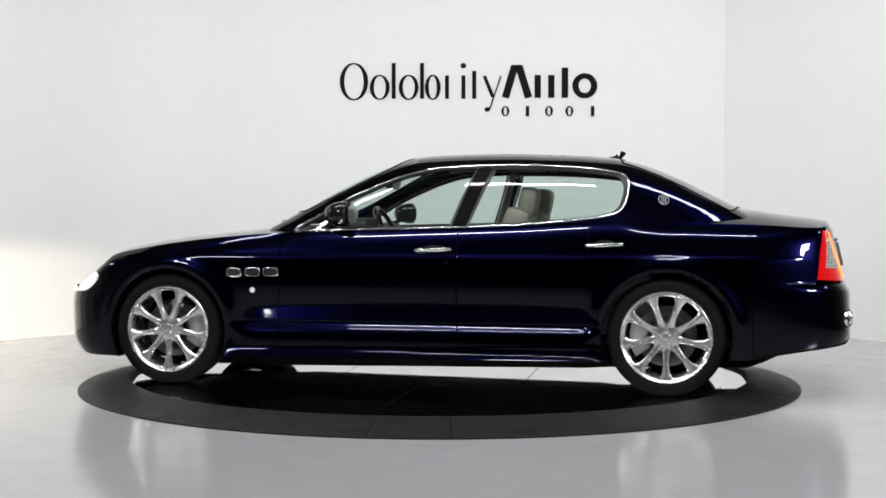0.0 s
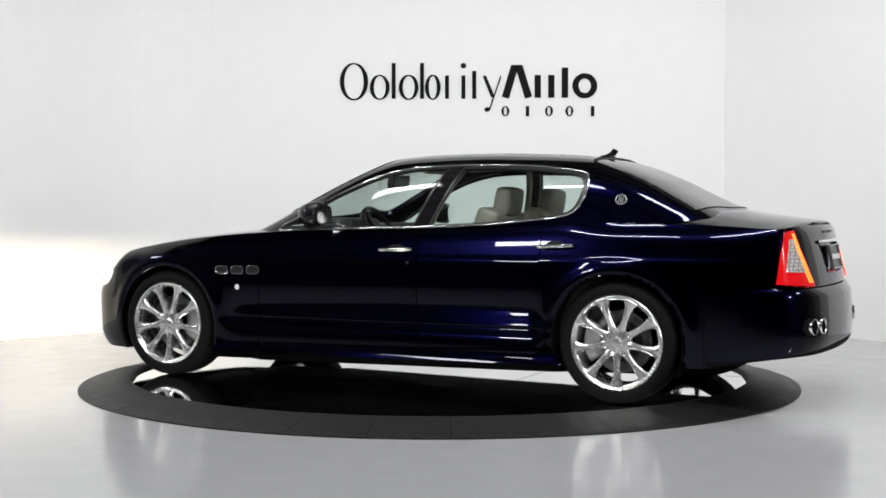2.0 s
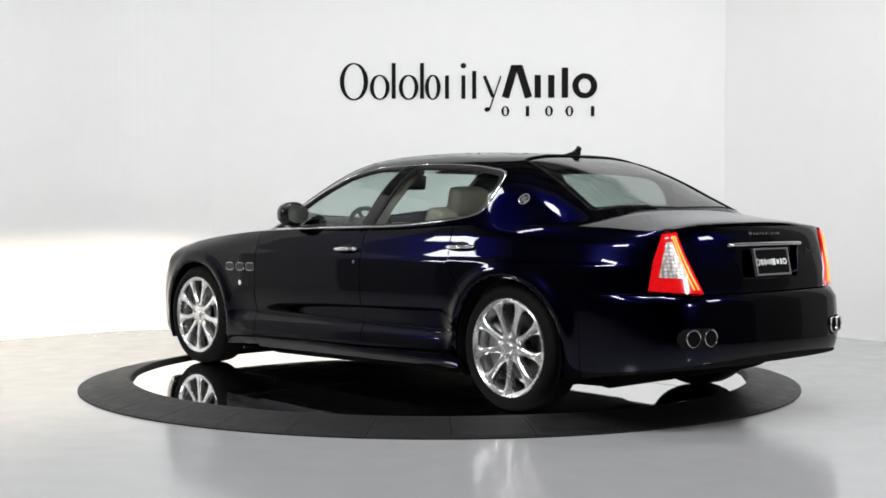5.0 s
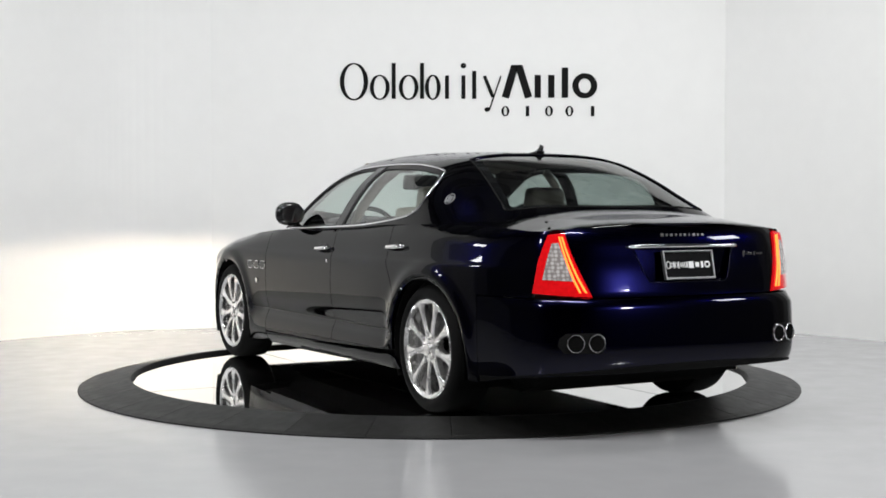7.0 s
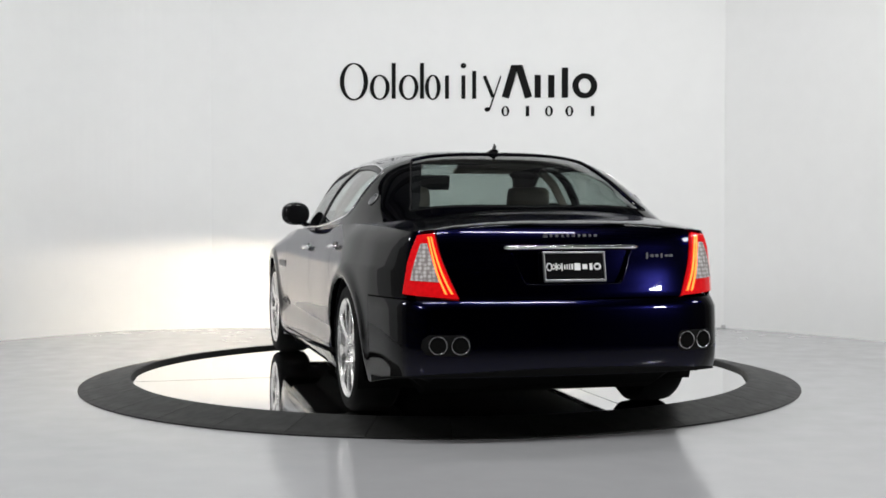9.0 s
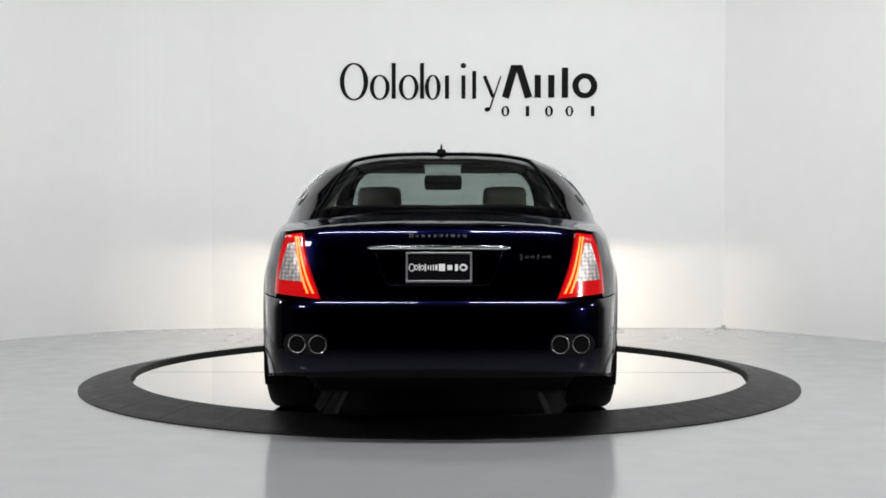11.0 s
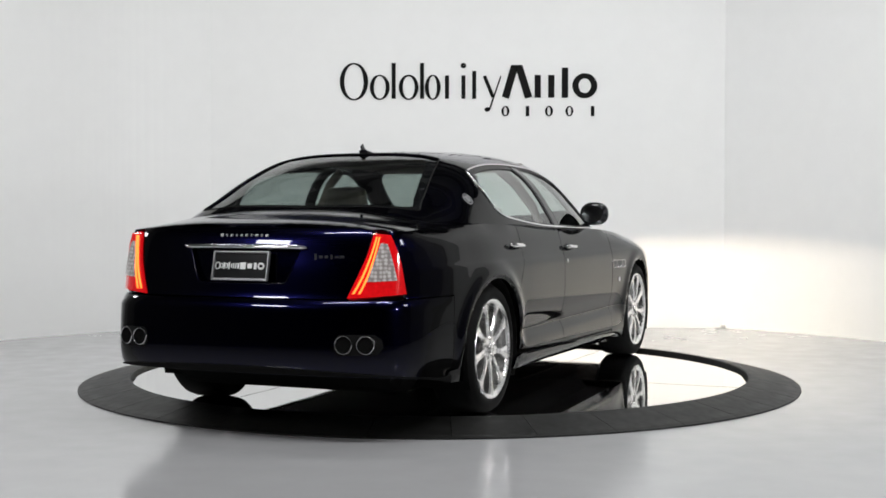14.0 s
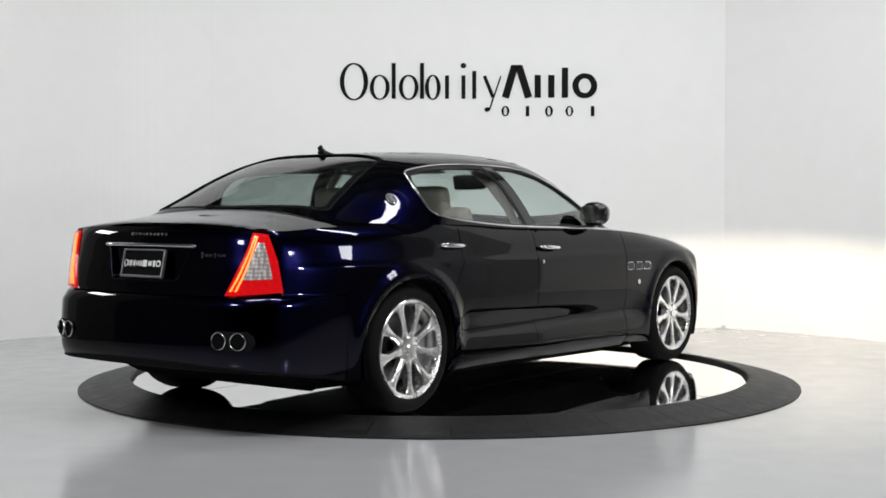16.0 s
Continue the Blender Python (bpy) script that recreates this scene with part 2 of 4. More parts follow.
bm = bmesh.new()
lathe(bm, [(0.0001, DECK_Z), (R_IN - 0.03, DECK_Z), (R_IN - 0.012, DECK_Z - 0.004), (R_IN - 0.012, 0.004)], 160, axis="z")
deck = tagged(part("turntable_deck", bm, DECK), "mirror-polished round turntable deck carrying a dark blue car", "turntable")
for k, (x0, y0, x1, y1) in enumerate([(-1.98, 0.62, 1.98, 0.62), (-1.98, -0.62, 1.98, -0.62), (-0.62, 0.62, -0.62, -0.62), (0.62, 0.62, 0.62, -0.62), (0, 0.62, 0, 1.98), (0, -0.62, 0, -1.98)]):
    bm = bmesh.new()
    ln = min(math.hypot(x1 - x0, y1 - y0), 2 * math.sqrt(R_IN ** 2 - 0.62 ** 2) - 0.06)
    box(bm, (ln, 0.005, 0.001), ((x0 + x1) / 2, (y0 + y1) / 2, DECK_Z), Matrix.Rotation(math.atan2(y1 - y0, x1 - x0), 4, "Z"))
    part("panel_joint", bm, SEAM, deck)


# ---- the car ----
from mathutils.geometry import delaunay_2d_cdt

car = new("car")
tagged(car, "dark navy blue four-door saloon car with chrome trim", "car")
car.location = (0, 0, DECK_Z)

HALF = smooth_line([(2.445, -0.3), (2.46, 0.0), (2.445, 0.3), (2.345, 0.57), (2.205, 0.775), (2.0, 0.892), (1.75, 0.934), (1.53, 0.945), (1.0, 0.945), (0.4, 0.94), (-0.4, 0.942),
                    (-1.0, 0.95), (-1.53, 0.95), (-1.85, 0.922), (-2.10, 0.887), (-2.33, 0.842), (-2.487, 0.775), (-2.575, 0.64), (-2.62, 0.38), (-2.638, 0.0), (-2.62, -0.38)], 24)
HALF = np.array(HALF)[24:-24]
ARC = np.concatenate([[0], np.cumsum(np.hypot(*np.diff(HALF, axis=0).T))])
TAN = np.gradient(HALF, ARC, axis=0)
TAN /= np.linalg.norm(TAN, axis=1)[:, None]
TAN[0], TAN[-1] = (0, 1), (0, -1)


def s_of_x(x):
    return float(np.interp(-x, -HALF[:, 0], ARC))


def s_of_y_rear(y):
    k = HALF[:, 0] < -1.6
    return float(np.interp(-y, -HALF[k, 1], ARC[k]))


SHOULDER = curve1([(2.6, 0.58), (2.45, 0.61), (2.3, 0.67), (2.1, 0.745), (1.9, 0.815), (1.5, 0.883), (1.1, 0.925), (0.7, 0.95), (0.1, 0.965), (-0.6, 0.985), (-1.0, 1.005),
                   (-1.3, 1.015), (-1.7, 1.008), (-2.1, 0.998), (-2.35, 0.983), (-2.5, 0.988), (-2.62, 1.0), (-2.7, 1.0)])
CENTRE = curve1([(2.6, 0.62), (2.45, 0.66), (2.36, 0.72), (2.15, 0.81), (1.93, 0.862), (1.68, 0.902), (1.5, 0.925), (1.1, 0.965), (0.8, 0.99), (0.0, 1.02), (-1.6, 1.10),
                 (-1.98, 1.092), (-2.2, 1.06), (-2.4, 1.035), (-2.54, 1.012), (-2.62, 1.0), (-2.7, 0.99)])
BOTTOM = curve1([(2.6, 0.2), (2.2, 0.165), (1.9, 0.165), (1.1, 0.17), (0.0, 0.185), (-1.1, 0.20), (-1.95, 0.218), (-2.15, 0.245), (-2.35, 0.275), (-2.5, 0.292), (-2.7, 0.30)])
IN_SIDE = curve1([(0.1, 0.08), (0.17, 0.05), (0.22, 0.015), (0.26, 0.007), (0.32, 0.008), (0.355, 0.015), (0.385, 0.030), (0.402, 0.036), (0.42, 0.034), (0.45, 0.026), (0.50, 0.013), (0.56, 0.004), (0.62, 0.0), (0.70, 0.0), (0.78, 0.003), (0.80, 0.006), (0.83, 0.016), (0.92, 0.036), (1.05, 0.06)])
IN_PLAIN = curve1([(0.1, 0.06), (0.17, 0.032), (0.25, 0.015), (0.35, 0.007), (0.48, 0.002), (0.62, 0.0), (0.70, 0.0), (0.78, 0.003), (0.80, 0.006), (0.83, 0.016), (0.92, 0.036), (1.05, 0.06)])
IN_REAR = curve1([(0.1, 0.16), (0.22, 0.08), (0.28, 0.04), (0.32, 0.014), (0.36, 0.004), (0.42, 0.001), (0.50, 0.004), (0.58, 0.009), (0.635, 0.018), (0.657, 0.046), (0.70, 0.056), (0.80, 0.075), (0.88, 0.094), (0.94, 0.106), (0.97, 0.108), (1.05, 0.14)])
IN_FRONT = curve1([(0.1, 0.12), (0.17, 0.05), (0.25, 0.01), (0.4, 0.0), (0.52, 0.0), (0.6, 0.03), (0.7, 0.10), (0.8, 0.17), (1.05, 0.3)])


def blend(x, a, b):
    k = np.clip((x - a) / (b - a), 0, 1)
    return k * k * (3 - 2 * k)


def wrap(s, z, lift=0.0):
    """The side, nose and tail of the body: s runs from the nose's middle along the left flank to the tail's middle."""
    s = np.asarray(s, float)
    z = np.asarray(z, float)
    sg = np.where(s < 0, -1.0, 1.0)
    a = np.abs(s)
    over = np.maximum(a - ARC[-1], 0)
    a = np.where(over > 0, ARC[-1] - over, a)
    sg = np.where(over > 0, -sg, sg)
    x, y = np.interp(a, ARC, HALF[:, 0]), np.interp(a, ARC, HALF[:, 1])
    tx, ty = np.interp(a, ARC, TAN[:, 0]), np.interp(a, ARC, TAN[:, 1])
    rear, front = blend(x, -2.0, -2.45), blend(x, 1.9, 2.35)
    door = blend(x, -1.22, -1.0) * blend(x, 1.2, 0.9)
    back = blend(np.abs(ty), 0.25, 0.95)
    d_rear = IN_REAR(z) * (0.38 + 0.62 * back) + 0.012 * (1 - back) * blend(z, 0.62, 0.67)
    d = (IN_SIDE(z) * door + IN_PLAIN(z) * (1 - door)) * (1 - rear - front) + d_rear * rear + IN_FRONT(z) * front
    near = np.clip(1 - (SHOULDER(x) - z) / 0.10, 0, 1.2)
    d = d + (0.04 + 0.03 * blend(x, 1.0, 1.5) - 0.026 * blend(x, 1.0, 0.6) * blend(x, -1.55, -1.2)) * near ** 2.2 * (1 - 0.6 * rear)
    # wheel-arch lips swell a little
    for hx in (1.532, -1.532):
        r = np.hypot(x - hx, z - 0.345)
        d = d - 0.014 * np.exp(-((r - 0.41) / 0.045) ** 2) * blend(z, 0.22, 0.45) + 0.005 * blend(r, 0.395, 0.375)
    d = d - lift
    nx, ny = -ty, tx  # inward for a left flank that runs to the rear
    px = x + nx * d
    py = y + ny * d
    return np.stack([px, sg * py, z + 0 * px], -1)


# the shoulder's edge in plan and height, on which bonnet and boot lie
EDGE = wrap(ARC, SHOULDER(HALF[:, 0]))


def deck_z(x, y):
    w = np.maximum(np.interp(-np.asarray(x), -EDGE[:, 0], EDGE[:, 1]), 0.02)
    low = np.interp(-np.asarray(x), -EDGE[:, 0], EDGE[:, 2])
    r = np.clip(np.abs(y) / w, 0, 1.05)
    return CENTRE(x) - (CENTRE(x) - low) * r ** 2.6


# the cabin: sections across the car
G_TOP = curve1([(1.05, 0.955), (0.96, 0.995), (0.7, 1.155), (0.5, 1.266), (0.3, 1.358), (0.11, 1.419), (-0.08, 1.441), (-0.465, 1.449), (-0.84, 1.439), (-1.17, 1.418), (-1.35, 1.384),
                (-1.565, 1.303), (-1.74, 1.216), (-1.90, 1.135), (-2.05, 1.05)])
G_BELT = curve1([(1.05, 0.93), (0.75, 0.945), (0.1, 0.962), (-0.6, 0.982), (-0.94, 1.0), (-1.3, 1.005), (-1.7, 1.0), (-2.05, 0.99)])
G_WIDE = curve1([(1.05, 0.74), (0.85, 0.80), (0.6, 0.855), (0.3, 0.885), (0.0, 0.897), (-0.6, 0.90), (-1.0, 0.898), (-1.3, 0.885), (-1.6, 0.85), (-1.85, 0.80), (-2.05, 0.75)])
TT = 1 - np.linspace(1, 0, 90) ** 2.2


def section(x):
    zb, zt, w = G_BELT(x), G_TOP(x), G_WIDE(x)
    y = w * (1 - 0.245 * TT) * np.maximum(1 - TT ** 4.6, 0) ** 0.3
    z = zb + (zt - zb) * TT
    ln = np.concatenate([[0], np.cumsum(np.hypot(np.diff(y), np.diff(z)))])
    return y, z, ln / ln[-1]


def w_at(x, y=None, z=None):
    ys, zs, w = section(x)
    return float(np.interp(z, zs, w)) if y is None else float(np.interp(-y, -ys, w))


def cabin(x, w, lift=0.0):
    """The cabin's skin: w runs from the left belt (0) over the roof's middle (1) to the right belt (2)."""
    out = []
    for xx, ww in zip(np.atleast_1d(x), np.atleast_1d(w)):
        ys, zs, k = section(xx)
        a = ww if ww <= 1 else 2 - ww
        y, z = float(np.interp(a, k, ys)), float(np.interp(a, k, zs))
        out.append((xx, y if ww <= 1 else -y, z))
    return np.array(out)


def inside(loops, p):
    """Even-odd test of points against loops."""
    c = np.zeros(len(p), bool)
    for lp in loops:
        q = np.roll(lp, -1, axis=0)
        for (x0, y0), (x1, y1) in zip(lp, q):
            if y0 != y1:
                hit = ((y0 > p[:, 1]) != (y1 > p[:, 1])) & (p[:, 0] < (x1 - x0) * (p[:, 1] - y0) / (y1 - y0) + x0)
                c ^= hit
    return c


def resample(lp, step):
    out = []
    for a, b in zip(lp, np.roll(lp, -1, axis=0)):
        n = max(1, int(math.ceil(np.hypot(*(b - a)) / step)))
        out += [a + (b - a) * k / n for k in range(n)]
    return np.array(out)


def shell(name, loops, step, surf, mat, parent, label="", rim=0.018, flip=False):
    """A panel cut from a surface: loops of its two coordinates (the first outside, the rest holes), with edges turned inwards."""
    loops = [resample(np.array(lp, float), step) for lp in loops]
    pts, edges = [], []
    for lp in loops:
        k = len(pts)
        pts += list(lp)
        edges += [(k + i, k + (i + 1) % len(lp)) for i in range(len(lp))]
    border = np.array(pts)
    lo, hi = border.min(0), border.max(0)
    gx, gy = np.meshgrid(np.arange(lo[0], hi[0], step), np.arange(lo[1], hi[1], step))
    gx = gx + (np.arange(gx.shape[0]) % 2)[:, None] * step * 0.5
    grid = np.stack([gx.ravel(), gy.ravel()], -1)
    grid = grid[inside(loops, grid)]
    if len(grid):
        d2 = np.min(((grid[:, None, :] - border[None, :, :]) ** 2).sum(-1), axis=1)
        grid = grid[d2 > (0.45 * step) ** 2]
    every = [Vector(p) for p in pts] + [Vector(p) for p in grid]
    v2, _, faces, *_ = delaunay_2d_cdt(every, edges, [], 0, 1e-6)
    v2 = np.array([tuple(v) for v in v2])
    faces = [list(q) for q in faces]
    mid = np.array([v2[q].mean(0) for q in faces])
    keep = inside(loops, mid)
    faces = [q for q, k in zip(faces, keep) if k]
    p = surf(v2[:, 0], v2[:, 1])
    e = 1e-3
    du = surf(v2[:, 0] + e, v2[:, 1]) - surf(v2[:, 0] - e, v2[:, 1])
    dv = surf(v2[:, 0], v2[:, 1] + e) - surf(v2[:, 0], v2[:, 1] - e)
    n = np.cross(du, dv)
    n /= np.maximum(np.linalg.norm(n, axis=1), 1e-12)[:, None]
    if flip:
        n = -n
    # make the winding follow the normals
    out = []
    for q in faces:
        fn = np.cross(p[q[1]] - p[q[0]], p[q[2]] - p[q[0]])
        out.append(q if np.dot(fn, n[q[0]]) > 0 else q[::-1])
    count = {}
    for q in out:
        for a, b in zip(q, q[1:] + q[:1]):
            count[(a, b)] = 1
    verts, norms = list(p), list(n)
    rimv = {}
    extra = []
    for (a, b) in count:
        if (b, a) in count:
            continue
        for k in (a, b):
            if k not in rimv:
                rimv[k] = len(verts)
                verts += [p[k], p[k] - n[k] * rim]
                norms += [np.zeros(3), np.zeros(3)]
        i, j = rimv[a], rimv[b]
        extra.append([j, i, i + 1, j + 1])
    return mesh_part(name, verts, out + extra, mat, parent, label, True, norms)


def circle(cx, cy, r, a0, a1, n):
    return [(cx + r * math.cos(radians(a0 + (a1 - a0) * k / n)), cy + r * math.sin(radians(a0 + (a1 - a0) * k / n))) for k in range(n + 1)]


GAP = 0.003
HUBS = (1.532, -1.532)
HUB_Z, ARCH_R = 0.345, 0.378
S_MID = ARC[-1]
SF, SR = s_of_x(1.532), s_of_x(-1.532)


def top_edge(s0, s1, n=24):
    """The shoulder line between two places on the flank."""
    ss = np.linspace(s0, s1, n)
    return [(s, float(SHOULDER(np.interp(s, ARC, HALF[:, 0])))) for s in ss]


def bottom_edge(s0, s1, n=16):
    ss = np.linspace(s0, s1, n)
    return [(s, float(BOTTOM(np.interp(s, ARC, HALF[:, 0])))) for s in ss]


def arch_line(sc, a0, a1, n=36):
    return circle(sc, HUB_Z, ARCH_R, a0, a1, n)


S_BUMPF = s_of_x(1.98)
S_DOORF = s_of_x(0.80)
S_DOORM = s_of_x(-0.30)
S_DOORR = s_of_x(-1.08)


def flank(side):
    """All panels of one side; side is 1 for the left and -1 for the right."""
    def surf(s, z):
        p = wrap(s, z)
        p[:, 1] *= side
        return p

    # the angle below the hub at which the arch reaches the bottom edge
    def ang(zz):
        return math.degrees(math.asin(max(-1, (zz - HUB_Z) / ARCH_R)))

    fl = side < 0
    k = ang(BOTTOM(1.1))
    kr = ang(BOTTOM(-1.95))
    # s grows to the rear: the arch's front end lies at 180 - k
    front_wing = top_edge(S_BUMPF + GAP, S_DOORF - GAP) + [(S_DOORF - GAP, 0.62), (S_DOORF - GAP - 0.02, 0.45), (S_DOORF - GAP - 0.02, 0.19), ] + arch_line(SF, k, 165) + [(S_BUMPF + GAP, 0.52)]
    shell("front_wing", [front_wing], 0.022, surf, PAINT, car, flip=fl)
    door_f = top_edge(S_DOORF + GAP, S_DOORM - GAP) + [(S_DOORM - GAP, 0.9), (S_DOORM - GAP, 0.27), (S_DOORF + GAP - 0.02, 0.255), (S_DOORF + GAP - 0.02, 0.45), (S_DOORF + GAP, 0.62)]
    shell("front_door", [door_f], 0.017, surf, PAINT, car, flip=fl)
    door_r = top_edge(S_DOORM + GAP, S_DOORR - GAP) + [(S_DOORR - GAP, 0.80)] + [(a - 0.035, b) for a, b in circle(SR, HUB_Z, ARCH_R, 140, 186, 12)] + [(S_DOORM + GAP, 0.27)]
    shell("rear_door", [door_r], 0.017, surf, PAINT, car, flip=fl)
    sill = [(S_DOORF - 0.012, 0.248), (S_DOORM, 0.262), (SR - ARCH_R * math.cos(radians(6)) - 0.032, 0.268 + 0.01), (SR - ARCH_R + 0.02, 0.262)] + [(SR - ARCH_R + 0.055, 0.205)] + bottom_edge(S_DOORF - 0.012, SR - ARCH_R + 0.05)[::-1]
    shell("sill", [sill], 0.035, surf, PAINT, car, flip=fl)
    rear = top_edge(S_DOORR + GAP, LAMP[1][0], 30) + LAMP[1:4] + [(LAMP[3][0] - 0.01, 0.662), (s_of_x(-2.02), 0.662), (s_of_x(-2.02), float(BOTTOM(-2.0)))] + arch_line(SR, kr, 186, 44) + [(a - 0.03, b) for a, b in circle(SR, HUB_Z, ARCH_R, 182, 140, 12)] + [(S_DOORR + GAP, 0.80)]
    shell("rear_wing", [rear], 0.022, surf, PAINT, car, flip=fl)


# tail lamp outline on the body: inner top, outer top, outer middle, outer bottom, inner bottom and up the inner edge
LAMP = [(S_MID - 0.73, 0.976), (S_MID - 0.845, 0.966), (S_MID - 0.888, 0.84), (S_MID - 0.912, 0.685), (S_MID - 0.578, 0.668), (S_MID - 0.625, 0.76), (S_MID - 0.676, 0.86)]


def scaled(loop, k, about=None):
    c = np.mean(loop, axis=0) if about is None else np.array(about)
    return [tuple(c + (np.array(p) - c) * k) for p in loop]


def lifted(lift, side=1):
    def surf(s, z):
        p = wrap(s, z, lift)
        p[:, 1] *= side
        return p
    return surf


for side in (1, -1):
    fl = side < 0
    flank(side)
    # tail lamp
    lamp = shell("tail_lamp", [LAMP], 0.02, lifted(0.012, side), REDL, car, "red and clear tail lamp with a lit amber strip", 0.05, flip=fl)
    clear = [(S_MID - 0.775, 0.928), (S_MID - 0.815, 0.925), (S_MID - 0.838, 0.84), (S_MID - 0.855, 0.752), (S_MID - 0.675, 0.745), (S_MID - 0.724, 0.84)]
    shell("clear_lens", [clear], 0.02, lifted(0.016, side), CLEARL, lamp, "clear faceted reflector", 0.006, flip=fl)
    for k in range(2):
        run = [(0.750 + 0.020 * k, 0.958), (0.702 + 0.023 * k, 0.86), (0.653 + 0.027 * k, 0.76), (0.612 + 0.031 * k, 0.69)]
        run = smooth_line(run, 4)
        strip = [(S_MID - a - 0.0055, z) for a, z in run] + [(S_MID - a + 0.0055, z) for a, z in run[::-1]]
        shell("light_strip", [strip], 0.02, lifted(0.0175, side), LED, lamp, "glowing amber strip", 0.006, flip=fl)

# bumpers and boot
def full(s, z):
    return wrap(s, z)


edge = bottom_edge(s_of_x(-2.02) + GAP, S_MID, 30)
mirror_edge = [(2 * S_MID - a, b) for a, b in edge[::-1]]
S_B = s_of_x(-2.02) + GAP
bumper = edge + mirror_edge[1:] + [(2 * S_MID - S_B, 0.656)] + [(S_B, 0.656)]
rear_bumper = shell("rear_bumper", [bumper], 0.035, full, PAINT, car)
s_i0 = LAMP[0][0] + 0.004
boot_top = [(s, float(SHOULDER(np.interp(s, ARC, HALF[:, 0])))) for s in np.linspace(s_i0, S_MID, 14)]
boot_top += [(2 * S_MID - a, b) for a, b in boot_top[::-1][1:]]
boot_side = [(a + 0.004, b) for a, b in LAMP[5:]]
boot = [(LAMP[4][0] + 0.004, 0.664)] + boot_side + boot_top + [(2 * S_MID - a, b) for a, b in boot_side[::-1]] + [(2 * S_MID - LAMP[4][0] - 0.004, 0.664)]
RECESS = [(S_MID - 0.315, 0.895), (S_MID - 0.30, 0.86), (S_MID - 0.275, 0.79), (S_MID - 0.25, 0.742), (S_MID - 0.235, 0.732)]
RECESS = RECESS + [(2 * S_MID - a, b) for a, b in RECESS[::-1]]
boot_face = shell("boot_lid", [boot, RECESS], 0.03, full, PAINT, car, "", 0.03)
shell("plate_recess", [scaled(RECESS, 1.01)], 0.03, lambda s, z: wrap(s, z, -0.028 + 0.10 * (z - 0.80)), PAINT, boot_face, "", 0.004)
nose_edge = bottom_edge(0, S_BUMPF - GAP, 24)
nose_top = [(s, float(SHOULDER(np.interp(s, ARC, HALF[:, 0])))) for s in np.linspace(0, S_BUMPF - GAP, 24)]
k = math.degrees(math.asin((BOTTOM(1.9) - HUB_Z) / ARCH_R))
arch_front = arch_line(SF, 180 - k, 165, 8)
left_half = [p for p in nose_edge if p[0] < arch_front[0][0]] + arch_front + [(S_BUMPF - GAP, 0.52)] + nose_top[::-1]
nose = left_half[:-1] + [(0.0, nose_top[0][1])] + [(-a, b) for a, b in left_half[::-1]][1:-1]
# openings for the headlamps
front_half = HALF[:, 0] > 1.7
S_LAMP = float(np.interp(0.70, HALF[front_half, 1], ARC[front_half]))
SLOT = [(S_LAMP - 0.05, 0.580), (S_LAMP + 0.05, 0.580), (S_LAMP + 0.05, 0.6125), (S_LAMP - 0.05, 0.6125)]
front_bumper = shell("front_bumper", [nose, SLOT, [(-a, b) for a, b in SLOT]], 0.035, full, PAINT, car)


def deck_surf(x, y):
    return np.stack([x, y, deck_z(x, y)], -1)


def deck_outline(x0, x1, n=30):
    ss = np.linspace(s_of_x(x0), s_of_x(x1), n)
    p = wrap(ss, np.array([float(SHOULDER(np.interp(s, ARC, HALF[:, 0]))) for s in ss]))
    return [(a, b) for a, b, _ in p]


hood_left = deck_outline(2.459, 0.80, 44)
hood = [(a, b) for a, b in hood_left] + [(0.86, 0.55), (0.93, 0.3), (0.95, 0.0), (0.93, -0.3), (0.86, -0.55)] + [(a, -b) for a, b in hood_left[::-1]][:-1]
bonnet = shell("bonnet", [hood], 0.04, deck_surf, PAINT, car)
tail_left = deck_outline(-1.62, -2.62, 44)
tail = tail_left[:-1] + [(tail_left[-1][0], 0.0)] + [(a, -b) for a, b in tail_left[:-1][::-1]] + [(-1.75, -0.66), (-1.93, -0.4), (-1.96, 0), (-1.93, 0.4), (-1.75, 0.66)]
boot_top_ob = shell("boot_top", [tail], 0.04, deck_surf, PAINT, car)
for side in (1, -1):
    strip = deck_outline(0.80, -1.62, 40)
    strip = [(a, b * side) for a, b in strip] + [(a, (G_WIDE(a) - 0.02) * side) for a in np.linspace(-1.62, 0.80, 40)]
    bm = bmesh.new()
    n = 40
    rows = [[bm.verts.new((strip[i][0], strip[i][1], float(SHOULDER(strip[i][0])))), bm.verts.new((strip[79 - i][0], strip[79 - i][1], float(G_BELT(strip[79 - i][0])) + 0.012))] for i in range(n)]
    for a, b in zip(rows, rows[1:]):
        f = (a[0], a[1], b[1], b[0])
        bm.faces.new(f if side > 0 else f[::-1])
    part("belt_ledge", bm, PAINT, car, smooth=True)

# cabin skin with its openings
DLO = [(0.735, 0.962), (0.456, 0.966), (0.098, 0.974), (-0.254, 0.982), (-0.599, 0.994), (-0.938, 1.019), (-1.19, 1.052), (-1.275, 1.10), (-1.305, 1.20), (-1.292, 1.275), (-1.225, 1.312),
       (-0.937, 1.347), (-0.598, 1.359), (-0.254, 1.353), (-0.079, 1.335), (0.098, 1.289), (0.276, 1.218), (0.456, 1.132), (0.60, 1.045)]
DLO = [tuple(q) for q in smooth_line(DLO, 4, closed=True)]
dlo_w = [(x, w_at(x, z=z)) for x, z in DLO]
SCREEN = [(0.90, 0.0), (0.86, 0.35), (0.76, 0.60), (0.70, 0.66), (0.50, 0.645), (0.28, 0.59), (0.16, 0.50), (0.11, 0.3), (0.10, 0.0)]
